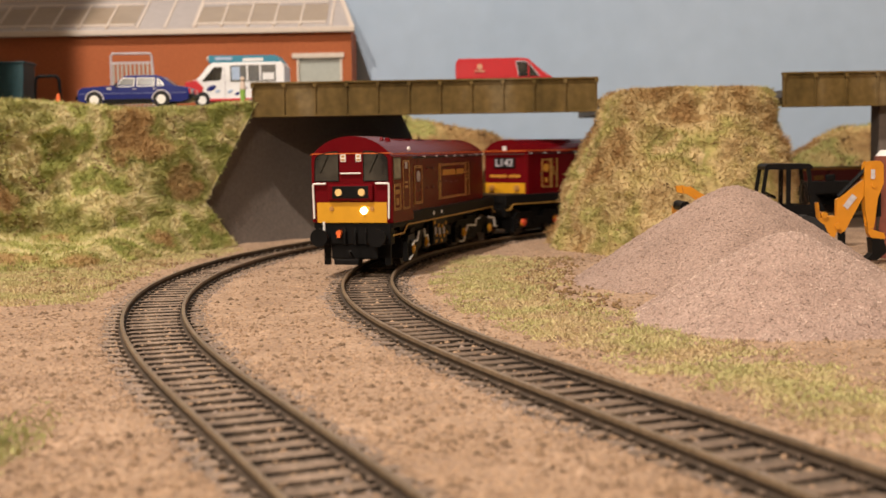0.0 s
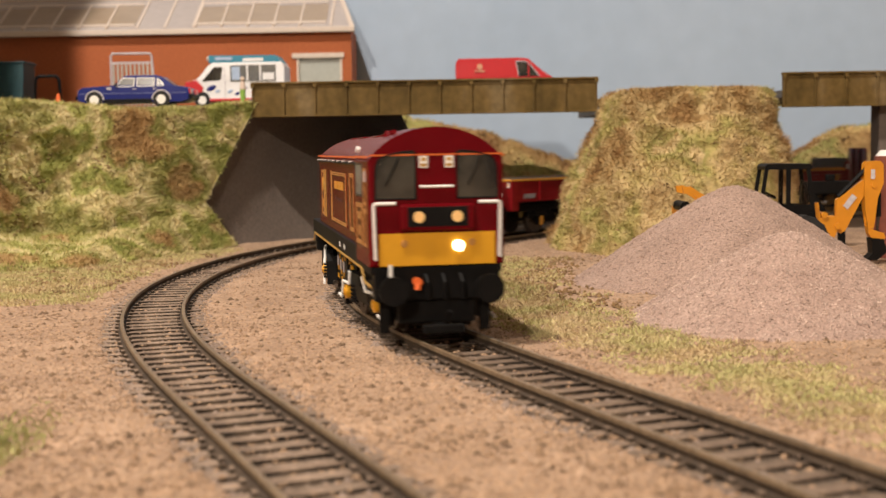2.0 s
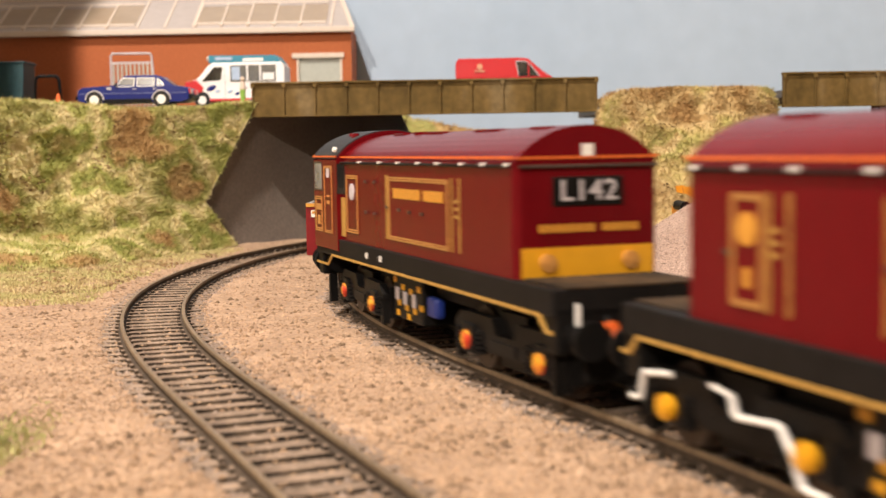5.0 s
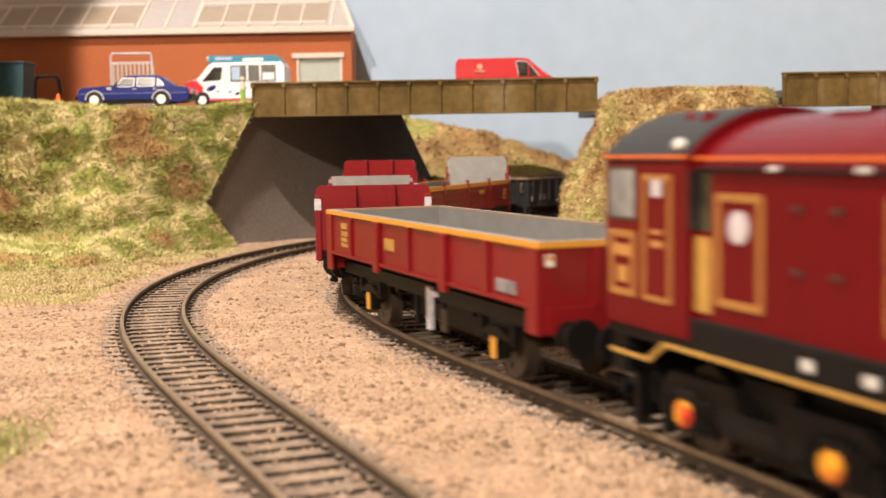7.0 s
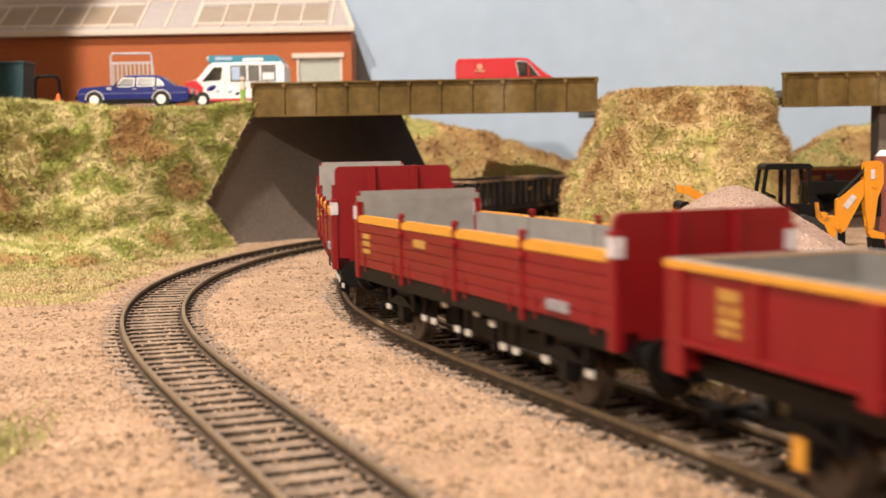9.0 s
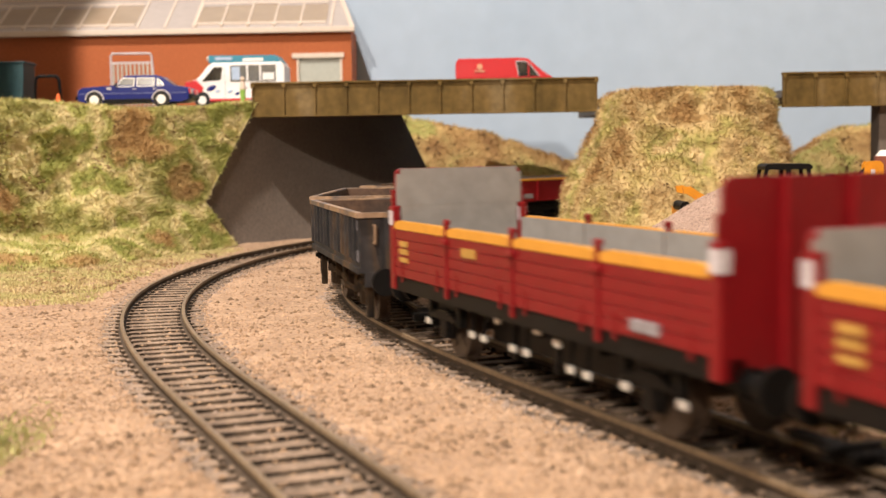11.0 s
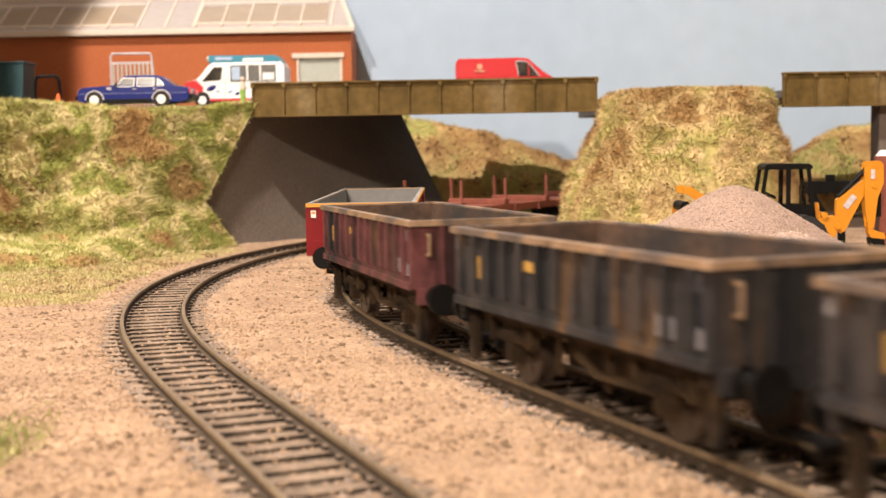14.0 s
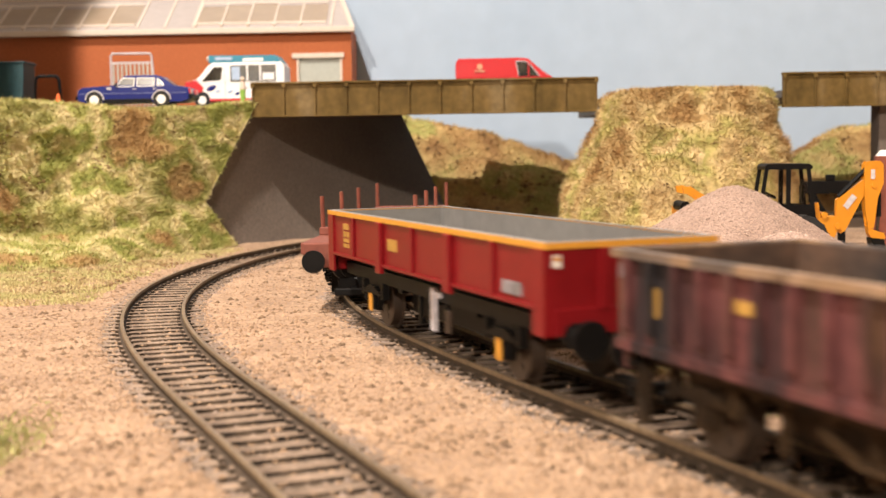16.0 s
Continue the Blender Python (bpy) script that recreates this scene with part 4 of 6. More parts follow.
# ---- the digger behind the heaps
def digger():
    d = thing("backhoe_digger", (136, 505, -2.6), 180, "orange-yellow backhoe digger with a black framed cab", "digger")
    part("chassis", boxes((-14, 26, -7, 7, 6, 14), bevel=0.6), DIGGER, d)
    part("engine_hood", boxes((12, 32, -6, 6, 13, 22), bevel=1.2), DIGGER, d, "orange-yellow engine hood")
    bm = prism(bmesh.new(), [(7.6, 38.6), (7.8, 40.0), (6.4, 41.0), (-10.0, 40.8), (-11.4, 39.8), (-11.2, 38.6)], 1, -6.2, 6.2)
    cab = part("cab_roof", bm, BLACK, d, "black rounded cab roof")
    for s in (1, -1):
        for x0, x1, r in ((6.8, 10.2, 0.75), (-1.9, -1.7, 0.9), (-9.8, -12.2, 0.8)):
            bm = prism(bmesh.new(), [(x0 - r, 38.8), (x0 + r, 38.8), (x1 + r, 17.5), (x1 - r, 17.5)], 1, *sorted((s * 5.2, s * 6.0)))
            part("cab_post", bm, BLACK, cab, "black cab post")
        part("cab_pane", prism(bmesh.new(), [(7.0, 38.4), (-9.6, 38.4), (-12.0, 24.6), (9.6, 24.6)], 1, *sorted((s * 5.5, s * 5.7))), CABPANE, cab, "clear cab side pane")
        part("cab_door_panel", prism(bmesh.new(), [(9.8, 24.6), (-12.0, 24.6), (-13.0, 17.0), (11.2, 17.0)], 1, *sorted((s * 5.0, s * 5.9))), BLACK, cab, "black lower cab panel")
        for x, r, w in ((28, 6.4, 4.6), (-6, 10.2, 5.4)):
            bm = rod(bmesh.new(), (x, s * 7.5, r), (x, s * (7.5 + w), r), r, 24)
            for k in range(16):
                g = k * math.tau / 16
                rod(bm, (x + r * math.cos(g), s * 7.6, r + r * math.sin(g)), (x + r * math.cos(g + 0.12), s * (7.4 + w), r + r * math.sin(g + 0.12)), 0.45, 5)
            t = part("tyre", bm, TYRE, d, "black rubber tyre with lugs")
            part("hub", rod(bmesh.new(), (x, s * (7.2 + w), r), (x, s * (7.9 + w), r), r * 0.5, 16), DIGGER, t)
        bm = prism(bmesh.new(), [(10, 14), (11, 17), (31.5, 28.6), (37.6, 32.6), (40.8, 32.4), (40.2, 29.8), (36, 29.0), (31, 25.4)], 1, *sorted((s * 6.6, s * 8.2)))
        part("loader_arm", bm, DIGGER, d, "orange-yellow loader arm")
    part("cab_floor", boxes((-12.6, 10.8, -7.0, 7.0, 14, 18.0), bevel=0.4), BLACK, d)
    bm = boxes((-9, -3, -3.4, 3.4, 18.0, 23), bevel=0.5)
    box(bm, -9.6, -8.2, -2.2, 2.2, 22, 32.0, 0.4)
    box(bm, -9.4, -8.3, -1.2, 1.2, 32, 34, 0.3)
    part("seat", bm, BLACK, d, "black high-backed seat")
    bm = rod(bmesh.new(), (8.5, 0, 18), (4.6, 0, 28), 0.7, 8)
    rod(bm, (4.6, 0, 28), (4.2, 0, 28.8), 3.0, 16)
    part("steering_wheel", bm, BLACK, d)
    bm = rod(bmesh.new(), (39.5, 8.3, 24.5), (39.5, -8.3, 24.5), 2.2, 14)
    part("loader_pin", bm, BLACK, d)
    bm = prism(bmesh.new(), [(39, 24), (39, 13), (45, 11), (46, 12.5), (41, 15), (41, 24)], 1, -14, 14)
    part("loader_bucket", bm, DIGGER, d)
    bm = prism(bmesh.new(), [(-12.4, 8), (-12.4, 24.8), (-14.6, 25.2), (-15.4, 19), (-21.6, 19.6), (-22.4, 14), (-20, 8)], 1, -3.2, 3.2)
    part("slew_post", bm, DIGGER, d, "orange-yellow slew frame")
    for x, z in ((-13.4, 23.6), (-17.0, 20.0), (-22.4, 15.5)):
        part("slew_pin", rod(bmesh.new(), (x, -3.8, z), (x, 3.8, z), 1.3, 12), DIGGER, d)
        part("slew_ram", rod(bmesh.new(), (x, -3.0, z), (x, 3.0, z), 0.8, 10), STEEL, d)
    # boom rises to the rear, then the dipper hangs down
    bm = prism(bmesh.new(), [(-22.4, 25.9), (-32.9, 33.7), (-36.6, 35.4), (-38.2, 33.0), (-34.8, 29.5), (-32.9, 26.5), (-29.4, 20.0), (-26.2, 13.7), (-24.3, 12.4), (-21.7, 14.2), (-22.4, 20.0)], 1, -1.2, 1.2)
    boom = part("boom", bm, DIGGER, d, "orange-yellow cranked boom")
    bm = boxes((-1.2, 1.2, 1.1, 1.4, -3.0, 3.0), (-1.2, 1.2, -1.4, -1.1, -3.0, 3.0))
    bm.transform(pose(-27.8, 0, 25.2, 0, -38, 0))
    part("boom_mark", bm, PALEMARK, boom, "pale maker's plate without letters")
    part("boom_ram", rod(bmesh.new(), (-23.5, 0, 27.2), (-35.0, 0, 38.6), 1.0, 8), BLACK, boom, "black hydraulic ram")
    bm = prism(bmesh.new(), [(-33.4, 39.8), (-34.2, 41.2), (-39.6, 41.4), (-40.9, 40.0), (-41.0, 32.4), (-38.8, 26.6), (-37.2, 14.3), (-35.0, 14.3), (-33.8, 21.4), (-33.2, 33.5)], 1, 1.3, 2.2)
    bm2 = prism(bm, [(-33.4, 39.8), (-34.2, 41.2), (-39.6, 41.4), (-40.9, 40.0), (-41.0, 32.4), (-38.8, 26.6), (-37.2, 14.3), (-35.0, 14.3), (-33.8, 21.4), (-33.2, 33.5)], 1, -2.2, -1.3)
    rod(bm2, (-37, -2.3, 39.4), (-37, 2.3, 39.4), 1.4, 12)
    rod(bm2, (-36, -2.3, 17.0), (-36, 2.3, 17.0), 1.0, 12)
    dip = part("dipper", bm2, DIGGER, d, "orange-yellow dipper arm of two plates")
    part("dipper_ram", rod(bmesh.new(), (-39.5, 0, 30.5), (-39.7, 0, 19.0), 1.2, 10), BLACK, dip, "black ram body")
    part("ram_rod", rod(bmesh.new(), (-39.7, 0, 19.0), (-39.2, 0, 12.6), 0.6, 8), STEEL, dip, "bright ram rod")
    for y in (2.1, -2.4):
        part("dipper_mark", boxes((-37.4, -35.8, y, y + 0.3, 34.2, 38.0)), PALEMARK, dip, "pale maker's plate without letters")
        part("pin", rod(bmesh.new(), (-37, y - 0.2, 31.6), (-37, y + 0.5, 31.6), 1.0, 12), DIGGER, dip)
    bm = prism(bmesh.new(), [(-34.8, 15.0), (-38.5, 13.2), (-41.4, 12.4), (-42.0, 10.2), (-40.4, 9.2), (-36.6, 10.0), (-35.4, 12.0)], 1, -2.0, 2.0)
    part("bucket_link", bm, DIGGER, d, "orange-yellow bucket link")
    bm = prism(bmesh.new(), [(-36.0, 10.6), (-41.0, 10.0), (-42.6, 5.0), (-38.6, 1.6), (-33.4, 1.2), (-36.6, 4.4)], 1, -3.0, 3.0)
    part("backhoe_bucket", bm, BLACK, d, "dark backhoe bucket")
    # plain cylinder stands in for an unidentified red vehicle or machine
    m = thing("red_stand_in", (193.5, 532, -2.6), 0, "dark red cylinder with a white top, standing in for an unidentified machine", "drum")
    bm = rod(bmesh.new(), (0, 0, 0), (0, 0, 43), 10, 28)
    part("drum_body", bm, RUSTRED, m)
    part("drum_lid", rod(bmesh.new(), (0, 0, 43), (0, 0, 45.4), 9.4, 28, 7.6), WHITE, m)
    s = thing("buffer_stop", (181, 590, -2.6), 0, "low black timber barrier behind the digger", "barrier")
    part("beam", boxes((-11, 11, -1.5, 1.5, 25, 31), bevel=0.4), BLACK, s)
    part("brace", prism(bmesh.new(), [(-8, 25), (-5.5, 25), (2, 12), (-0.5, 12)], 1, -1.2, 1.2), BLACK, s)
    part("cap", boxes((-0.5, 3.5, -1.4, 1.4, 31, 34), bevel=0.5), BLACK, s)
    for x in (-7, 7):
        part("post", boxes((x - 1.5, x + 1.5, -1.5, 1.5, 0, 25), bevel=0.3), BLACK, s)


digger()
# ---- the train; each vehicle in its own space: x towards its leading end, y to its left, z up from the rail tops
SPEED, FRONT = 91.0, 427.0
WHEEL_R = 7.2
TRAIN = []  # vehicle, where its middle, its two pivots lie behind the leading cab, turned about, bogies, wheelsets


def frame_bars(bm, x0, x1, z0, z1, w, y, t=0.18, lined=True):
    """A raised rectangle on a side at y (its outer face), as a double line or one."""
    s = 1 if y > 0 else -1
    a, b = sorted((y - s * t, y))
    for i, e in ((0.0, w * 0.42), (w * 0.66, w * 0.42)) if lined else ((0.0, w),):
        box(bm, x0 + i, x1 - i, a, b, z1 - i - e, z1 - i)
        box(bm, x0 + i, x1 - i, a, b, z0 + i, z0 + i + e)
        box(bm, x0 + i, x0 + i + e, a, b, z0 + i + e, z1 - i - e)
        box(bm, x1 - i - e, x1 - i, a, b, z0 + i + e, z1 - i - e)


def letter_bars(bm, a, b, words, z0, z1, axis, depth):
    """Plain bars in place of words, one for each letter with a gap between words."""
    cells = sum(words) + len(words) - 1
    pitch, k = (b - a) / cells, 0
    for count in words:
        for _ in range(count):
            u0, u1 = a + k * pitch, a + (k + 0.72) * pitch
            if axis:
                box(bm, u0, u1, *depth, z0, z1)
            else:
                box(bm, *depth, u0, u1, z0, z1)
            k += 1
        k += 1
    return bm


def make_wheelset(parent, x, spoked=False):
    bm = bmesh.new()
    rod(bm, (0, -12.5, 0), (0, 12.5, 0), 1.0, 8)
    for s in (1, -1):
        rod(bm, (0, s * 7.4, 0), (0, s * 10.0, 0), WHEEL_R - 0.6, 24)
        rod(bm, (0, s * 7.0, 0), (0, s * 7.6, 0), WHEEL_R + 0.1, 24)
        rod(bm, (0, s * 10.0, 0), (0, s * 10.3, 0), 3.0, 12)
        for k in range(5):
            a = k * math.tau / 5
            rod(bm, (4.2 * math.cos(a), s * 9.9, 4.2 * math.sin(a)), (4.2 * math.cos(a), s * 10.25, 4.2 * math.sin(a)), 0.7, 6)
    ob = part("wheelset", bm, STEEL, parent, "steel wheelset with dull rusty rims")
    ob.location = (x * MM, 0, WHEEL_R * MM)
    return ob


def make_bogie(parent, x, dots, pipes, base=17.0):
    """A two-axle bogie: side frames with springs and axleboxes."""
    bm = bmesh.new()
    for s in (1, -1):
        a, b = (11.6, 13.6) if s > 0 else (-13.6, -11.6)
        prism(bm, [(-25, 10.2), (-22, 12.6), (-6, 12.6), (-4, 9.4), (4, 9.4), (6, 12.6), (22, 12.6), (25, 10.2), (25, 8.4), (12, 8.0), (8, 5.4), (-8, 5.4), (-12, 8.0), (-25, 8.4)], 1, a, b)
        for w in (-base, base):
            box(bm, w - 3, w + 3, a, b + 0.8 * (s > 0), 4.2, 10.5, 0.4)
            for o in (-5.2, 5.2):
                for k in range(5):
                    rod(bm, (w + o, s * 13.4, 4.6 + k * 1.05), (w + o, s * 13.4, 5.2 + k * 1.05), 1.35, 8)
        box(bm, -5.5, 5.5, a - 0.2, b + 0.4, 6.0, 8.2)
        for o in (-24.0, 24.0):
            box(bm, o - 1.0, o + 1.0, a, b, 2.6, 9)
    box(bm, -6, 6, -11.6, 11.6, 9, 14)
    # solid block added between the wheels in place of underside shade
    box(bm, -8.5, 8.5, -10.5, 10.5, 2.6, 10)
    box(bm, -26, -25, -11.6, 11.6, 4, 12)
    box(bm, 25, 26, -11.6, 11.6, 4, 12)
    bogie = part("bogie", bm, BLACK, parent, "black sprung bogie frame")
    bogie.location = (x * MM, 0, 0)
    for s in (1, -1):
        for w in (-base, base):
            bm = bmesh.new()
            rod(bm, (w, s * 13.4, 7.0), (w, s * 15.0, 7.0), 2.0, 16)
            rod(bm, (w, s * 15.0, 7.0), (w, s * 15.4, 7.0), 1.1, 12)
            part("axlebox_cover", bm, dots, bogie, "bright axlebox cover")
        if pipes:
            y = s * 14.6
            for pts in ([(-27, y, 5.4), (-23, y, 5.0), (-21.5, y, 9.6), (-13.5, y, 9.6), (-12.5, y, 13.0)], [(2, y, 12.8), (7, y, 9.4), (11.5, y, 9.6)], [(13.5, y, 9.8), (20, y, 8.6)], [(20, y, 4.6), (26, y, 3.6)]) if x > 0 else ([(-27, y, 7.0), (-24, y, 7.4), (-23, y, 11.4), (-15, y, 12.4)], [(-4, y, 12.6), (1, y, 12.0), (2, y, 9.2), (12, y, 10.0), (15, y, 6.4), (17, y, 2.8), (22, y, 2.8)]):
                part("sand_pipe", pipe(bmesh.new(), pts, 0.46), WHITE, bogie, "white painted sanding pipe")
    sets = [make_wheelset(bogie, -17), make_wheelset(bogie, 17)]
    return bogie, sets


def buffers(parent, x, way, z=13.3, y=11.6, mat=None):
    for s in (1, -1):
        bm = bmesh.new()
        rod(bm, (x, s * y, z), (x + way * 4.4, s * y, z), 1.7, 14)
        rod(bm, (x + way * 4.2, s * y, z), (x + way * 5.6, s * y, z), 1.2, 14)
        rod(bm, (x + way * 5.5, s * y, z), (x + way * 6.5, s * y, z), 3.5, 22)
        rod(bm, (x, s * y, z), (x + way * 0.7, s * y, z), 2.5, 14)
        part("buffer", bm, mat or BLACK, parent, "round black buffer")
    bm = bmesh.new()
    box(bm, *sorted((x - way * 6, x + way * 6.5)), -1.2, 1.2, 3.6, 4.8)
    box(bm, *sorted((x + way * 6.5, x + way * 8.2)), -5.0, 5.0, 3.2, 5.4, 0.4)
    rod(bm, (x + way * 3, 1.5, 4.8), (x + way * 8.0, 1.5, 8.5), 0.4, 6)
    part("coupling", bm, BLACK, parent, "black model tension-lock coupling")


def roof_ring(half, eave, crown, n=14):
    """Right to left over the roof: a flat arch with small rounded shoulders."""
    pts, rise = [], crown - eave
    radius = (half * half + rise * rise) / (2 * rise)
    for i in range(n + 1):
        y = half * math.cos(math.pi * i / n)
        shoulder = 0.9 * (1 - (y / half) ** 8)
        pts.append((y, crown - 0.9 - radius + math.sqrt(radius * radius - y * y) + shoulder))
    return pts


def locomotive(name, label, dots, pipes):
    loco = thing(name, (0, 0, 0), 0, label, "locomotive", "coupled maroon locomotives")
    # footplate and solebar
    bm = boxes((-78.5, 88.5, -16.6, 16.6, 16.6, 21.8), bevel=0.4)
    box(bm, -60, 60, -10, 10, 12, 17)
    part("solebar", bm, UNDERGREY, loco, "dark grey solebar and footplate")
    for s in (1, -1):
        bm = bmesh.new()
        y0, y1 = sorted((s * 16.5, s * 16.85))
        box(bm, -72.5, 70, y0, y1, 16.6, 17.2)
        prism(bm, [(70, 16.6), (75, 13.6), (88, 13.6), (88, 14.2), (75.4, 14.2), (70.5, 17.2)], 1, y0, y1)
        prism(bm, [(-72.5, 16.6), (-75.5, 13.9), (-78.5, 13.9), (-78.5, 14.5), (-76, 14.5), (-73, 17.2)], 1, y0, y1)
        part("yellow_line", bm, FADEDYELLOW, loco, "thin yellow line along the solebar")
    # hood
    ring = [(-15.6, 21.8), (15.6, 21.8)] + roof_ring(15.6, 44.6, 50.8, 18)
    bm = prism(bmesh.new(), ring, 0, -60, 63)
    es = [e for e in bm.edges if all(abs(v.co.x + 60) < 0.01 for v in e.verts) and max(v.co.z for v in e.verts) > 30]
    bmesh.ops.bevel(bm, geom=es, offset=1.6, segments=3, profile=0.5, affect="EDGES")
    hood = part("hood", bm, MAROON, loco, "long maroon engine hood with a rounded roof")
    # cab
    ring = [(-17.0, 18.6), (17.0, 18.6)] + roof_ring(17.0, 44.8, 52.0, 18)
    bm = prism(bmesh.new(), ring, 0, 63, 89.5)
    es = [e for e in bm.edges if all(abs(v.co.x - 89.5) < 0.01 for v in e.verts)]
    bmesh.ops.bevel(bm, geom=es, offset=0.9, segments=3, profile=0.5, affect="EDGES")
    cab = part("cab", bm, MAROON, loco, "maroon driving cab with a domed roof")
    if not pipes:
        arc = roof_ring(17.2, 45.3, 52.2, 18)
        part("cab_roof", prism(bmesh.new(), arc, 0, 64, 89.7), CABROOF, cab, "dark grey cab roof")
    # bulkhead between cab and hood
    for y in (-16.3, 16.3):
        part("bulkhead_window", boxes((62.7, 63.1, y - 0.6, y + 0.6, 34.5, 43)), DARKGLASS, cab)
    # roof fittings
    bm = bmesh.new()
    for x, w in ((-48, 8), (-20, 14), (14, 12), (42, 8)):
        box(bm, x - w / 2, x + w / 2, -5, 5, 50.2, 50.75, 0.2)
    part("roof_hatch", bm, MAROON, loco)
    for y in (8.8, -8.8):
        bm = bmesh.new()
        rod(bm, (70, y, 49.2), (70, y, 51.4), 1.6, 12, 0.9)
        rod(bm, (74, y * 0.95, 49.4), (76.5, y * 0.95, 51.0), 0.7, 8)
        part("horn", bm, MAROON, loco, "small roof horn")
    bm = bmesh.new()
    rod(bm, (28, 0, 49.8), (28, 0, 51.0), 5.0, 20)
    part("fan_cowl", bm, MAROON, loco)
    # cantrail line and rail clips, both sides
    for s in (1, -1):
        bm = bmesh.new()
        y0, y1 = sorted((s * 15.5, s * 15.8))
        box(bm, -60, 63, y0, y1, 44.5, 45.0)
        y0, y1 = sorted((s * 16.9, s * 17.2))
        box(bm, 63, 89, y0, y1, 44.7, 45.2)
        part("orange_line", bm, ORANGE, loco, "thin orange cantrail line")
        for x in (-57, -45, -33, -18, -5, 10, 25, 43):
            part("roof_clip", boxes((x - 0.9, x + 0.9, *sorted((s * 15.6, s * 16.3)), 43.1, 43.7), bevel=0.1), WHITE, loco)
        part("roof_lamp", rod(bmesh.new(), (66, s * 16.0, 46.7), (66, s * 17.0, 46.9), 0.8, 8), WHITE, loco)
        bm = bmesh.new()
        rod(bm, (-59, s * 16.0, 43.2), (62, s * 16.0, 43.2), 0.3, 6)
        part("handrail", bm, UNDERGREY, loco)
        # recessed louvres and doors
        for x0, x1, z0, z1 in (((31, 36.5, 24.2, 40.4), (50.5, 62, 24.2, 40.4)) if s < 0 else ()):
            bm = bmesh.new()
            z = z0
            while z < z1 - 1.0:
                prism(bm, [(s * 15.5, z), (s * 15.72, z + 0.2), (s * 15.62, z + 1.2), (s * 15.5, z + 1.3)], 0, x0, x1)
                z += 1.55
            part("louvre", bm, MAROON, loco)
        for x0, x1, z0, z1, w in (((-48, -39.5, 24.6, 40.4, 0.8), (-13.5, 29, 24.4, 40.3, 0.85), (38, 48.5, 24.2, 40.6, 0.9)) if s < 0 else ((-24.5, 18.8, 24.4, 40.3, 0.85), (45.5, 57.5, 24.0, 40.2, 0.9))):
            bm = bmesh.new()
            box(bm, x0, x1, *sorted((s * 15.5, s * 15.75)), z0, z1)
            door = part("side_door", bm, MAROON, loco)
            bm = bmesh.new()
            frame_bars(bm, x0 + 0.3, x1 - 0.3, z0 + 0.3, z1 - 0.3, w, s * 15.9)
            part("gold_lining", bm, GOLD, door, "gold painted panel lining")
        bm = bmesh.new()
        for x in ((-39.0, -34.6, -15.6, -14.2) if s < 0 else (-31, -26.4, 19.0, 20.4)):
            box(bm, x, x + 0.4, *sorted((s * 15.5, s * 15.85)), 24.6, 40.4)
        for z in (32.0, 33.6, 35.2):
            box(bm, *((-38.2, -36.6) if s < 0 else (-29.6, -28.0)), *sorted((s * 15.5, s * 15.85)), z, z + 0.6)
        part("gold_strip", bm, FADEDYELLOW, loco, "thin dull gold lining strips")
        bm = bmesh.new()
        c0, c1 = (-4, 22) if s < 0 else (-21, 15)
        letter_bars(bm, c0, c1, (6, 9), 34.9, 37.3, 1, sorted((s * 15.7, s * 15.95)))
        part("lettering_bar", bm, WAGONYELLOW, loco, "row of gold letter bars")
        bm = bmesh.new()
        ex = -43.8 if s < 0 else 51.5
        rod(bm, (ex, s * 15.7, 35.4), (ex, s * 15.98, 35.4), 2.3, 20)
        if s < 0:
            box(bm, -44.6, -43, *sorted((s * 15.7, s * 15.95)), 27.5, 30.2)
        part("emblem", bm, WAGONYELLOW if s < 0 else PALEMARK, loco, "round emblem")
        for x, z in (((3, 32.2), (10, 31.9), (18, 31.9), (-14.6, 32.5), (37.4, 31.5), (-48.4, 32.0)) if s < 0 else ((10, 32.2), (2, 31.9), (-7, 31.9), (19.6, 32.5), (30, 38.5), (38, 38.5), (30, 30.5), (38, 30.5))):
            part("door_catch", boxes((x - 0.7, x + 0.7, *sorted((s * 15.6, s * 16.2)), z - 0.35, z + 0.35)), STEEL, loco)
        # cab side: the door stands at the front on one side, at the bonnet on the other
        wa, wb, da, db = (64.0, 77.6, 80.2, 86.4) if s < 0 else (78.8, 87.4, 67.2, 76.6)
        wm, dm = (wa + wb) / 2, (da + db) / 2
        bm = boxes((wa, wb, *sorted((s * 16.7, s * 17.06)), 35.4, 43.2), bevel=0.1)
        part("cab_side_window", bm, CABWINDOW, cab, "pale grey cab side window")
        bm = bmesh.new()
        frame_bars(bm, wa - 0.3, wb + 0.3, 35.1, 43.5, 0.5, s * 17.12, lined=False)
        part("window_frame", bm, STEEL, cab)
        bm = bmesh.new()
        frame_bars(bm, wa + 0.2, wb - 0.2, 23.2, 33.4, 0.9, s * 17.14)
        part("gold_lining", bm, GOLD, cab, "gold painted panel lining")
        part("cab_crest", boxes((wm - 2.6, wm + 2.6, *sorted((s * 16.9, s * 17.12)), 29.4, 31.2), bevel=0.05), GOLD, cab, "gold crest bar")
        part("cab_crest", boxes((wm - 1.6, wm + 1.6, *sorted((s * 16.9, s * 17.12)), 25.2, 27.8), bevel=0.05), GOLD, cab, "gold crest block")
        bm = boxes((da, db, *sorted((s * 16.8, s * 17.1)), 22.8, 42.6))
        door = part("cab_door", bm, MAROON, cab)
        bm = bmesh.new()
        frame_bars(bm, da + 0.3, db - 0.3, 23.2, 42.3, 0.7, s * 17.2)
        part("gold_lining", bm, GOLD, door)
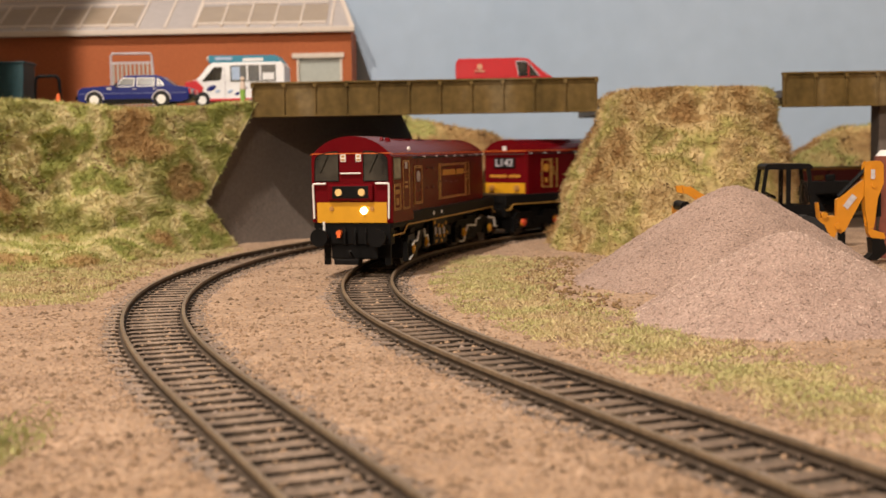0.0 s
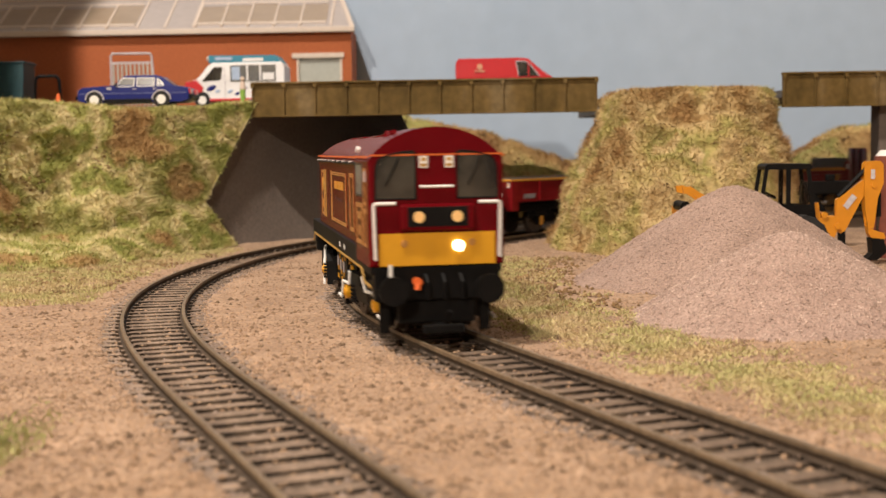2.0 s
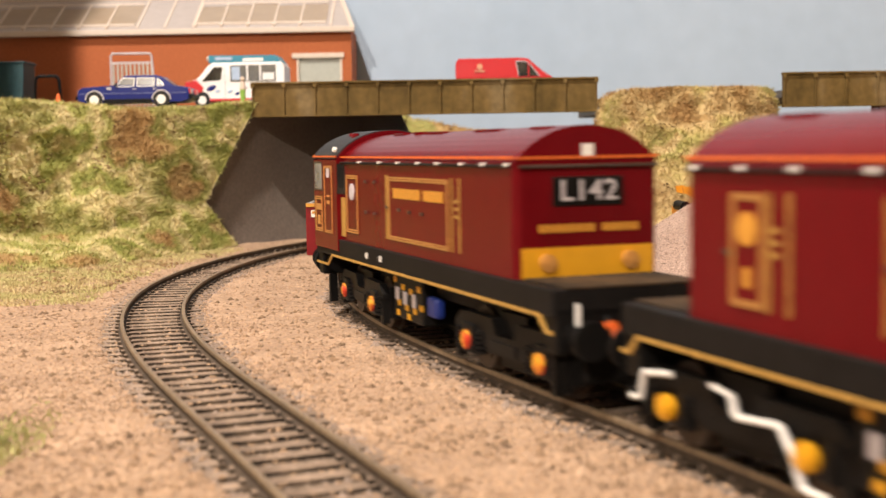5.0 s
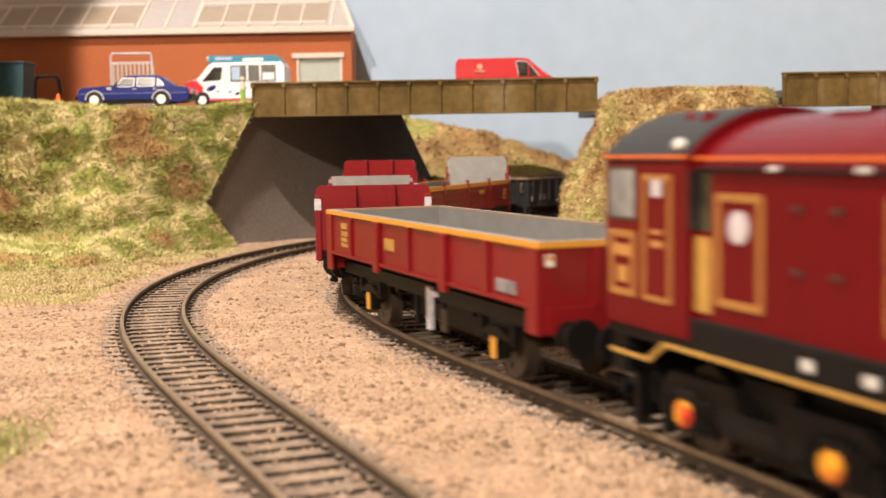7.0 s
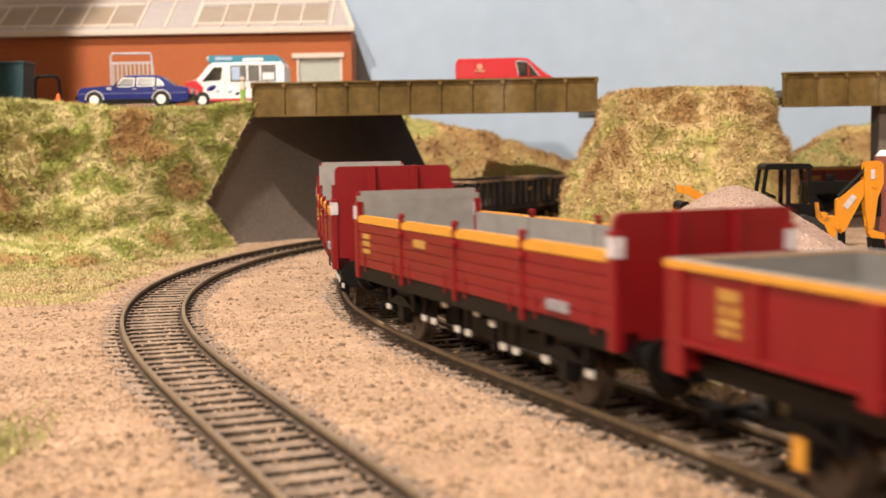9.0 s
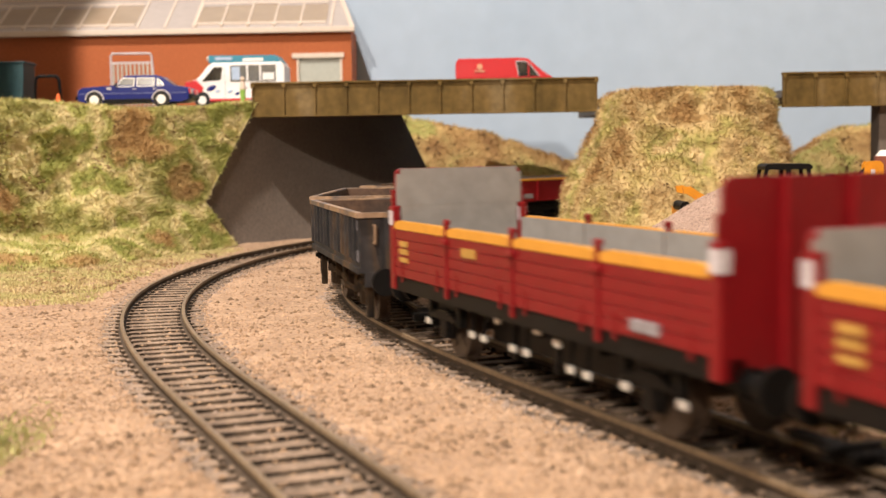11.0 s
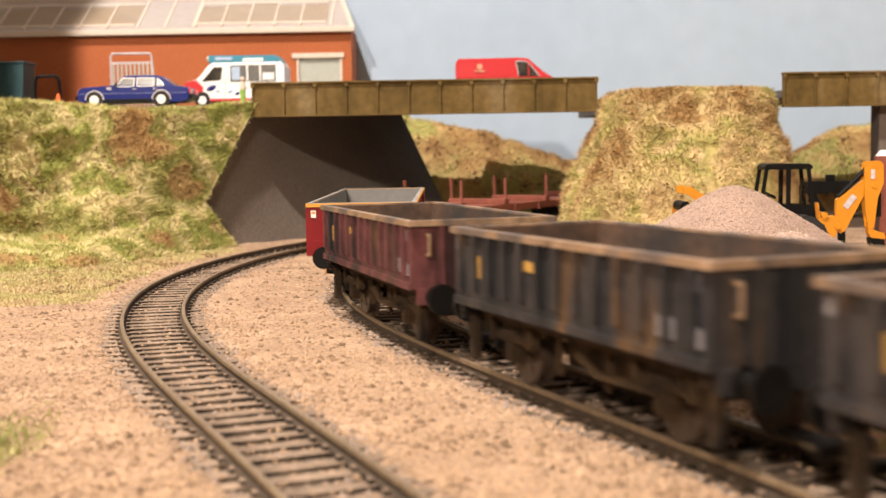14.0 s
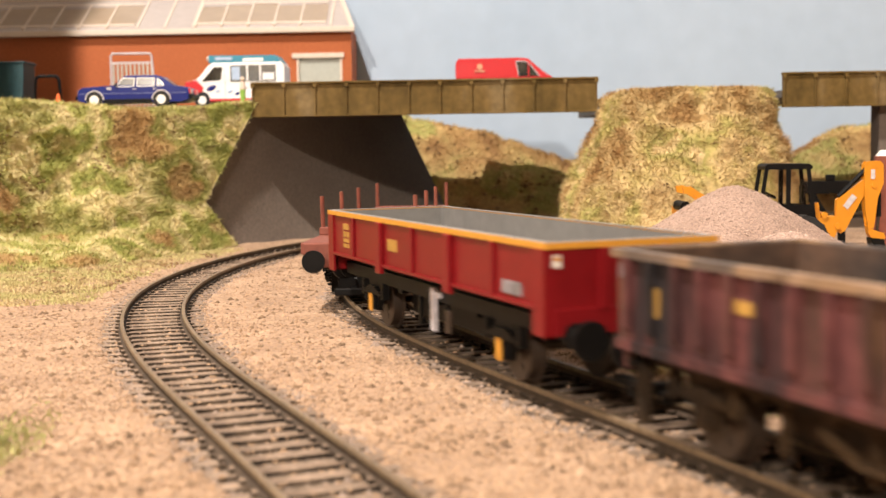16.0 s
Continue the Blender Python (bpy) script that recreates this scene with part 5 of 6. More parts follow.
        for z0, z1 in ((33.4, 34.0), (31.4, 32.4)):
            part("door_bar", boxes((dm - 1.7, dm + 1.7, *sorted((s * 17, s * 17.2)), z0, z1)), GOLD, door)
        bm = boxes((dm - 1.5, dm + 1.5, *sorted((s * 17, s * 17.2)), 39.0, 41.6))
        part("door_window", bm, PALEMARK, door)
        if s > 0:
            part("bonnet_window", boxes((58.8, 62.9, 15.4, 15.72, 34.4, 42.8), bevel=0.1), DARKGLASS, loco, "narrow dark window behind the cab")
            part("ochre_panel", boxes((58.8, 62.9, 15.4, 15.74, 22.8, 33.6)), FADEDYELLOW, loco, "dull ochre panel behind the cab")
    # cab front
    for y0, y1 in ((-15.4, -5.2), (5.2, 15.4)):
        bm = bmesh.new()
        k = 1 if y1 > 0 else -1
        prism(bm, [(k * 5.2, 34.8), (k * 15.4, 34.8), (k * 15.2, 42.6), (k * 14.6, 44.0), (k * 13.2, 45.0), (k * 9.0, 45.9), (k * 5.8, 46.2), (k * 5.2, 45.6)], 0, 89.3, 89.62)
        part("windscreen", bm, DARKGLASS, cab, "dark glossy windscreen")
        bm = bmesh.new()
        a, b = min(y0, y1), max(y0, y1)
        pipe(bm, [(89.6, k * u, v) for u, v in ((5.2, 34.8), (15.4, 34.8), (15.2, 42.6), (14.6, 44.0), (13.2, 45.0), (9.0, 45.9), (5.8, 46.2), (5.2, 45.6), (5.2, 34.8))], 0.22, 6)
        rod(bm, (89.8, (a + b) / 2 + 1, 44.8), (89.8, (a + b) / 2 - 2.5, 38.0), 0.16, 5)
        part("windscreen_frame", bm, BLACK, cab, "thin black windscreen rubber")
    bm = boxes((89.3, 89.72, -14.6, 14.6, 18.8, 26.6))
    part("warning_panel", bm, YELLOW, cab, "yellow warning panel")
    bm = boxes((89.3, 91.0, -9.4, 9.4, 27.2, 33.6), bevel=0.7)
    part("marker_box", bm, MAROON, cab)
    bm = boxes((90.6, 91.12, -7.6, 7.6, 28.1, 32.9), bevel=0.2)
    part("lamp_panel", bm, BLACK, cab, "black panel with two round marker lamps")
    for y in (-4.8, 4.8):
        bm = rod(bmesh.new(), (91.0, y, 30.5), (91.5, y, 30.5), 1.4, 20)
        part("marker_lamp", bm, LAMPLENS, cab, "round cream marker lamp")
    bm = rod(bmesh.new(), (89.5, 5.2, 23.4), (90.4, 5.2, 23.4), 1.35, 20)
    part("headlight", bm, HEADLIGHT if not dots == "second" else LAMPLENS, cab, "lit round headlight")
    for y in (-8.4, 8.6):
        bm = rod(bmesh.new(), (89.6, y, 24.2), (90.1, y, 24.2), 0.9, 14)
        rod(bm, (90.0, y, 24.2), (90.3, y, 24.2), 0.45, 10)
        part("lamp_socket", bm, GOLD, cab)
    for s in (1, -1):
        bm = pipe(bmesh.new(), [(90.3, s * 10.4, 33.8), (90.3, s * 15.5, 33.8), (90.3, s * 15.9, 33.2), (90.3, s * 15.6, 20.4)], 0.42, 8)
        part("handrail", bm, WHITE, cab, "white painted front handrail")
        bm = bmesh.new()
        box(bm, 89.4, 89.75, s * 3.2 - 1.1, s * 3.2 + 1.1, 42.2, 45.0)
        sign = part("warning_sign", bm, WHITE, cab)
        bm = boxes((89.7, 89.85, s * 3.2 - 0.6, s * 3.2 + 0.6, 43.8, 44.6), (89.7, 89.85, s * 3.2 - 0.8, s * 3.2 + 0.8, 42.5, 43.2))
        part("sign_mark", bm, FADEDYELLOW, sign)
    bm = rod(bmesh.new(), (90.0, -4.2, 37.7), (90.0, 4.2, 37.7), 0.32, 8)
    part("handrail", bm, WHITE, cab)
    bm = boxes((89.3, 89.7, -16.6, 16.6, 45.1, 45.5))
    part("orange_line", bm, ORANGE, cab)
    # nose end
    bm = boxes((-60.35, -60.0, -14.3, 14.3, 21.9, 27.6))
    part("warning_panel", bm, YELLOW, hood, "yellow warning panel")
    bm = boxes((-60.5, -59.8, -7.6, 7.6, 35.4, 41.0), bevel=0.2)
    panel = part("headcode_panel", bm, BLACK, hood, "black headcode panel with white characters")
    text = bpy.data.curves.new("headcode", "FONT")
    text.body, text.size, text.extrude, text.align_x, text.align_y = "L142", 5.6, 0.08, "CENTER", "CENTER"
    text.offset = 0.06
    holder = new("headcode", text)
    me = bpy.data.meshes.new_from_object(holder.evaluated_get(bpy.context.evaluated_depsgraph_get()))
    bpy.data.objects.remove(holder)
    bm = bmesh.new()
    bm.from_mesh(me)
    bpy.data.meshes.remove(me)
    bm.transform(pose(-60.6, 0, 38.2, 90, 0, -90) @ Matrix.Diagonal((1.15, 1, 1, 1)))
    part("headcode", bm, PALEMARK, panel, "white characters L142")
    bm = letter_bars(bmesh.new(), -11, 11, (6, 9), 30.5, 32.0, 0, (-60.3, -60.0))
    part("lettering_bar", bm, WAGONYELLOW, hood, "row of gold letter bars")
    bm = boxes((-60.3, -60.0, -1.2, 1.2, 44.9, 47.2))
    part("warning_sign", bm, WHITE, hood)
    bm = boxes((-60.25, -60.0, -15, 15, 44.4, 44.9))
    part("orange_line", bm, ORANGE, hood)
    bm = rod(bmesh.new(), (-61.0, -15, 43.0), (-61.0, 15, 43.0), 0.3, 6)
    part("handrail", bm, STEEL, hood)
    for y in (-9, 9):
        bm = rod(bmesh.new(), (-60.3, y, 24.8), (-61.4, y, 24.8), 1.7, 18)
        rod(bm, (-61.3, y, 24.8), (-61.8, y, 24.8), 0.8, 12)
        part("lamp_socket", bm, GOLD, hood)
    bm = boxes((-78.7, -60.5, -14, 14, 21.8, 22.1))
    part("tread_plate", bm, DUSTYBROWN, loco)
    for o in loco.children_recursive:
        o.data.transform(Matrix.Diagonal((1, 0.97, 1, 1)))
    # ends below the body
    for x, way in ((89.0, 1), (-78.5, -1)):
        bm = bmesh.new()
        box(bm, *sorted((x - way * 5, x)), -15.4, 15.4, 10.2, 18.6, 0.5)
        box(bm, *sorted((x - way * 4, x - way * 1)), -9.5, 9.5, 4.5, 10.4, 0.6)
        for y in (-12.5, 12.5):
            box(bm, *sorted((x - way * 6, x - way * 4.5)), y - 1.2, y + 1.2, 2.0, 10.4)
        part("buffer_beam", bm, BLACK, loco, "black buffer beam")
        for y in (-3, 1.2, 5.5):
            part("brake_pipe", pipe(bmesh.new(), [(x + way * 0.2, y, 16.6), (x + way * 1.6, y + 0.4, 14.5), (x + way * 1.6, y + 0.4, 10.5)], 0.5), BLACK, loco)
        bm = rod(bmesh.new(), (x, way * -5.2, 14.9), (x + way * 2.0, way * -5.2, 14.9), 1.1, 10)
        rod(bm, (x + way * 1.2, way * -5.2, 15.2), (x + way * 1.6, way * -5.2, 13.0), 0.8, 8)
        part("orange_hose", bm, TAILORANGE, loco, "orange hose end")
        bm = rod(bmesh.new(), (x + way * 0.6, way * -11.5, 15.2), (x + way * 0.6, way * -11.5, 19.2), 0.5, 8)
        part("lamp_iron", bm, WHITE, loco)
        buffers(loco, x, way)
    # gear between the bogies
    for dims in ((-24, 6, -13, 0, 5.0, 16.6), (0.5, 23, 0.1, 13, 5.0, 16.6), (10, 22, -12, -0.1, 8.0, 16.6)):
        part("battery_box", boxes(dims, bevel=0.5), BLACK, loco, "black equipment box under the solebar")
    part("air_tank", rod(bmesh.new(), (24, -11, 11), (24, 11, 11), 3.2, 14), BLACK, loco, "black air tank")
    for s in (1, -1):
        for k, (x, z) in enumerate(((-22, 14.5), (-18, 9.0), (-14, 13.0), (-10, 8.2), (-6, 12.4), (-2, 8.0), (2, 13.5), (4, 9.2), (14, 13.6), (19, 12.2), (-19, 6.4), (-8, 6.2))):
            if s > 0:
                if x > 10:
                    continue
                x = 4.5 - 0.75 * x
            part("yellow_fitting", boxes((x - 0.9, x + 0.9, *sorted((s * 12.6, s * 13.3)), z - 0.7, z + 0.7)), YELLOW, loco, "small yellow fitting")
        for x, z in ((-20, 11.0), (-12, 10.4), (-3, 10.4)):
            x = x if s < 0 else 4.5 - 0.75 * x
            part("white_plate", boxes((x - 1.1, x + 1.1, *sorted((s * 12.6, s * 13.3)), z - 1.6, z + 1.6)), PALEMARK, loco)
        bm = boxes((*((12, 18) if s < 0 else (-7, -0.8)), *sorted((s * 10, s * 12.6)), 7.6, 12.4), bevel=0.8)
        part("tank", bm, BLACK if pipes else BLUE, loco)
        for x in (22, 34):
            part("white_plate", boxes((x - 0.8, x + 0.8, *sorted((s * 16.6, s * 16.8)), 18.8, 20.2)), WHITE, loco)
    b1, w1 = make_bogie(loco, 50, YELLOW if pipes else AXLEMIX, pipes)
    b2, w2 = make_bogie(loco, -50, YELLOW if pipes else AXLEMIX, pipes)
    return loco, [(b1, 50), (b2, -50)], w1 + w2


AXLEMIX = material("red_yellow_axlebox", (0.65, 0.30, 0.02), 0.5, vary=0.1, bump=0.0, colour2=(0.55, 0.05, 0.02), coarse=300, mix=0.1)


# ---- wagons
def running_gear(wagon, half, axle, frame_mat, plate, length_mat=None):
    """Solebars, axleguards with springs, brake gear; then the two wheelsets."""
    bm = bmesh.new()
    for s in (1, -1):
        a, b = sorted((s * 11.6, s * 13.0))
        box(bm, -half + 2, half - 2, a, b, 12.4, 15.6)
        for x in (-axle, axle):
            prism(bm, [(x - 5, 12.4), (x - 2.2, 5.0), (x + 2.2, 5.0), (x + 5, 12.4)], 1, a, b)
            box(bm, x - 1.9, x + 1.9, *sorted((s * 12.4, s * 14.0)), 5.2, 9.2, 0.3)
            for k in range(4):
                w = 8.0 - 1.6 * k
                box(bm, x - w, x + w, *sorted((s * 13.0, s * 14.0)), 9.2 + 0.55 * k, 9.7 + 0.55 * k)
            box(bm, x - 9.0, x - 7.4, *sorted((s * 12.0, s * 13.8)), 8.4, 12.6)
            box(bm, x + 7.4, x + 9.0, *sorted((s * 12.0, s * 13.8)), 8.4, 12.6)
    box(bm, -half + 2, half - 2, -11.6, 11.6, 13.2, 17.1)
    for x in (-half * 0.35, 0, half * 0.35):
        box(bm, x - 1.2, x + 1.2, -12, 12, 11.0, 14.0)
    rod(bm, (-axle + 8, 5, 7.5), (axle - 8, 5, 7.5), 0.7, 6)
    rod(bm, (-axle + 8, -5, 7.5), (axle - 8, -5, 7.5), 0.7, 6)
    rod(bm, (-8, 3, 9), (8, 3, 9), 2.6, 12)
    # extra dark block blocks the view through, imitating shade under the wagon
    box(bm, -axle + 9.5, axle - 9.5, -6, 6, 5.5, 13.4)
    for s in (1, -1):
        for x in (-9, 9):
            box(bm, x - 0.7, x + 0.7, *sorted((s * 11.8, s * 12.6)), 5.5, 12.6)
    part("underframe", bm, frame_mat, wagon, "dark underframe with leaf springs")
    for s in (1, -1):
        for x in (-axle, axle):
            if plate:
                bm = boxes((x - 1.3, x + 1.3, *sorted((s * 14.0, s * 14.5)), 4.8, 9.4), bevel=0.3)
                part("axlebox_cover", bm, plate, wagon, "orange axlebox cover")
    return [make_wheelset(wagon, axle), make_wheelset(wagon, -axle)]


def tub(half, wide, z0, z1, thick=1.0, floor=1.2):
    """An open box body: four walls and a floor as one shell."""
    bm = bmesh.new()
    box(bm, -half, half, -wide, -wide + thick, z0, z1)
    box(bm, -half, half, wide - thick, wide, z0, z1)
    box(bm, -half, -half + thick, -wide + thick, wide - thick, z0, z1)
    box(bm, half - thick, half, -wide + thick, wide - thick, z0, z1)
    return bm


def lining(half, wide, z0, z1, mat, wagon, label):
    """The inner faces of an open wagon, a thin skin inside the walls, and its floor."""
    h, w = half - 1.02, wide - 1.02
    for dims in ((-h, h, -w, -w + 0.25, z0 + 0.6, z1 - 0.15), (-h, h, w - 0.25, w, z0 + 0.6, z1 - 0.15), (-h, -h + 0.25, -w + 0.25, w - 0.25, z0 + 0.6, z1 - 0.15), (h - 0.25, h, -w + 0.25, w - 0.25, z0 + 0.6, z1 - 0.15)):
        part("inside_wall", boxes(dims), mat, wagon, label)
    part("floor", boxes((-h + 0.3, h - 0.3, -w + 0.3, w - 0.3, z0, z0 + 0.9)), mat, wagon, label)


def red_open_wagon(name):
    half, wide = 71.5, 17.0
    w = thing(name, (0, 0, 0), 0, "clean red open ballast wagon with grey inside and yellow rim", "wagon", "red open wagons")
    part("body", tub(half, wide, 18.0, 29.0), WAGONRED, w, "red steel body with upright ribs")
    lining(half, wide, 18.0, 29.9, SHADETUBGREY, w, "grey inside, toned darker as if in shade")
    bm = tub(half + 0.5, wide + 0.5, 28.9, 30.0, 1.4)
    part("rim", bm, WAGONYELLOW, w, "yellow painted top rim")
    bm = tub(half + 0.1, wide + 0.1, 30.0, 30.15, 1.1)
    part("rim_top", bm, GREYIN, w)
    for s in (1, -1):
        for k in range(-2, 3):
            x = k * half / 3
            wd = 1.9 if k in (-1, 1) else 0.8
            bm = bmesh.new()
            y0, y1 = sorted((s * wide, s * (wide + (1.3 if wd > 1 else 0.8))))
            box(bm, x - wd, x + wd, y0, y1, 16.4 if wd > 1 else 18.4, 28.9, 0.25)
            part("rib", bm, WAGONRED, w)
        bm = boxes((-half + 1, half - 1, *sorted((s * wide, s * (wide + 0.7))), 18.0, 18.7))
        part("bottom_rail", bm, WAGONRED, w)
        for x in (-half, half):
            bm = boxes((min(x, x * 0.93), max(x, x * 0.93), *sorted((s * wide, s * (wide + 0.6))), 13.4, 28.9))
            box(bm, *sorted((x, x * 0.985)), *sorted((s * (wide - 3), s * wide)), 13.4, 18.0)
            part("corner_post", bm, WAGONRED, w, "red corner post reaching below the body")
        for z0, z1, words in ((25.4, 27.0, (3,)), (23.4, 24.9, (2, 2)), (22.0, 23.0, (4,)), (20.6, 21.6, (3, 1))):
            bm = letter_bars(bmesh.new(), -57.5, -52, words, z0, z1, 1, sorted((s * wide, s * (wide + 0.25))))
            part("yellow_mark", bm, FADEDYELLOW, w, "row of small yellow letter bars")
        bm = letter_bars(bmesh.new(), -18.5, -11, (3,), 22.4, 25.2, 1, sorted((s * wide, s * (wide + 0.25))))
        part("yellow_mark", bm, FADEDYELLOW, w)
        bm = boxes((52, 61, *sorted((s * wide, s * (wide + 0.25))), 19.6, 22.0))
        part("data_panel", bm, DATAMARK, w, "pale blue data panel")
        bm = boxes((3, 4.8, *sorted((s * 13, s * 14.2)), 5.6, 15.4))
        box(bm, 6, 8, *sorted((s * 13, s * 14.0)), 13.4, 14.6)
        part("brake_lever", bm, PALEMARK, w, "light grey brake lever guard")
        bm = boxes((12, 15, *sorted((s * 13, s * 14.2)), 6.2, 11.4), bevel=0.4)
        part("brake_valve", bm, STEEL, w)
    for x, way in ((half, 1), (-half, -1)):
        bm = boxes((*sorted((x - way * 2, x + way * 0.4)), -15.6, 15.6, 13.6, 18.2))
        for y in (-6, 6):
            box(bm, *sorted((x, x + way * 0.9)), y - 1, y + 1, 18, 28.9)
        part("end_beam", bm, WAGONRED, w)
        for k in (1, -1):
            lab = part("end_label", boxes((*sorted((x, x + way * 0.3)), *sorted((k * 15.9, k * 14.3)), 25.6, 27.8)), WHITE, w, "small white end label")
            part("label_mark", boxes((*sorted((x, x + way * 0.4)), *sorted((k * 15.7, k * 14.5)), 26.8, 27.5)), WAGONYELLOW, lab)
        part("end_label", boxes((*sorted((x, x + way * 0.3)), 9.2, 10.8, 20.7, 22.6)), WHITE, w, "small white end label")
        buffers(w, x, way)
    return w, [], running_gear(w, half, 43.0, BLACK, WAGONYELLOW)


def drop_side_wagon(name, half, tall):
    wide, cut = 17.0, 0.9 if tall > 40 else 0.02
    w = thing(name, (0, 0, 0), 0, "red plank-sided wagon with tall ends and yellow top band", "wagon", "red wagons with tall ends")
    for s in (1, -1):
        for k in range(4):
            x0, x1 = -half + 1.4 + k * (2 * half - 2.8) / 4, -half + 1.4 + (k + 1) * (2 * half - 2.8) / 4
            side = None
            for j in range(5):
                z0 = 17.2 + j * 2.2
                bm = boxes((x0 + 0.25, x1 - 0.25, *sorted((s * (wide - 0.9), s * wide)), z0, z0 + 2.08), bevel=0.12)
                if side is None:
                    side = part("side_door", bm, WAGONRED, w, "hinged red drop side of five planks")
                else:
                    part("plank", bm, WAGONRED, side)
            bm = prism(bmesh.new(), [(x0 + 0.25, 28.2), (x1 - 0.25, 28.2), (x1 - 0.25, 29.4), (x1 - 3.5, 30.2), (x0 + 3.5, 30.2), (x0 + 0.25, 29.4)], 1, *sorted((s * (wide - 0.9), s * (wide + 0.1))))
            part("yellow_band", bm, WAGONYELLOW, side, "yellow top band")
            bm = boxes((x0 + 0.3, x1 - 0.3, *sorted((s * (wide - 1.2), s * (wide - 0.9))), 17.2, 29.8))
            part("inside_panel", bm, GREYIN, side, "grey inside face")
            for x in (x0 + 5.5, x1 - 5.5):
                bm = boxes((x - 0.4, x + 0.4, *sorted((s * wide, s * (wide + 0.22))), 16.0, 20.6), bevel=0.08)
                part("hinge", bm, WAGONRED, side)
            if k < 3:
                bm = boxes((x1 - 0.6, x1 + 0.6, *sorted((s * (wide - 0.6), s * (wide + 0.45))), 15.0, 31.2), bevel=0.2)
                box(bm, x1 - 1.5, x1 + 1.5, *sorted((s * wide, s * (wide + 1.0))), 26.4, 27.5, 0.25)
                box(bm, x1 - 0.9, x1 + 0.9, *sorted((s * (wide - 0.8), s * (wide + 0.3))), 30.6, 31.8, 0.25)
                part("stanchion", bm, WAGONRED, w)
        bm = boxes((-half, half, *sorted((s * 12.5, s * (wide - 0.3))), 13.8, 17.0))
        part("solebar", bm, BLACK, w)
        for x, z in ((-52, 8), (-27, 8), (-21, 8), (-7, 8), (-1, 8), (17, 7.6), (23, 7.6), (36, 8), (53, 8), (-14, 12.6), (4, 12.8), (12, 11.6)):
            part("white_handle", boxes((x - 0.9, x + 0.9, *sorted((s * 13.4, s * 14.2)), z - 0.7, z + 0.7), bevel=0.15), WHITE, w, "white tipped brake handle")
            if z < 9:
                part("handle_rod", rod(bmesh.new(), (x, s * 13.6, z), (x + 0.6, s * 13.4, 14), 0.35, 6), BLACK, w)
        bm = boxes((44, 52, *sorted((s * wide, s * (wide + 0.62))), 18.4, 20.2))
        part("data_panel", bm, DATAMARK, w)
        for x0, x1, z0, z1 in ((-61, -56, 24.4, 25.6), (-61, -58, 22.6, 23.8), (-57.5, -56, 22.6, 23.8), (-61, -56, 20.8, 21.8), (-24, -22, 24.6, 26.4), (-21.6, -19.4, 24.6, 26.4), (-19.0, -17, 24.6, 26.4)):
            part("yellow_mark", boxes((x0, x1, *sorted((s * wide, s * (wide + 0.3))), z0, z1)), FADEDYELLOW, w, "small yellow lettering bar")
    bm = boxes((-half + 1, half - 1, -wide + 1.2, wide - 1.2, 16.0, 17.1))
    part("deck", bm, GREYIN, w)
    for x, way in ((half, 1), (-half, -1)):
        bm = prism(bmesh.new(), [(-wide, 14.0), (wide, 14.0), (wide, tall - 5), (wide - cut, tall - 5), (wide - cut, tall - 1.4), (wide - cut - 0.4, tall - 0.5), (wide - cut - 1.3, tall), (-wide + cut + 1.3, tall), (-wide + cut + 0.4, tall - 0.5), (-wide + cut, tall - 1.4), (-wide + cut, tall - 5), (-wide, tall - 5)], 0, *sorted((x - way * 1.0, x)))
        end = part("end_board", bm, WAGONRED, w, "tall red end board")
        bm = boxes((*sorted((x - way * 1.3, x - way * 1.02)), -wide + cut + 1.1, wide - cut - 1.1, 17.2, tall - 0.05))
        box(bm, *sorted((x - way * 1.32, x - way * 1.02)), -wide + cut + 0.05, wide - cut - 0.05, 33.5, tall - 1.3)
        part("inside_panel", bm, GREYIN, end, "grey inside face")
        for y in (-5.8, 5.8):
            bm = boxes((*sorted((x, x + way * 1.4)), y - 1.0, y + 1.0, 14, tall + 0.1), bevel=0.2)
            part("end_post", bm, WAGONRED, end)
        for y in (-wide + 0.6, wide - 0.6):
            bm = boxes((*sorted((x - way * 2.0, x + way * 0.5)), y - 0.9, y + 0.9, 14.0, 33.4), bevel=0.2)
            part("corner_post", bm, WAGONRED, end)
            bm = boxes((*sorted((x - way * 1.8, x + way * 0.6)), y - 1.0, y + 1.0, 29.0, 32.4))
            part("corner_label", bm, PALEMARK, end, "pale pink corner label")
        buffers(w, x, way)
    return w, [], running_gear(w, half, 43.0, BLACK, None)


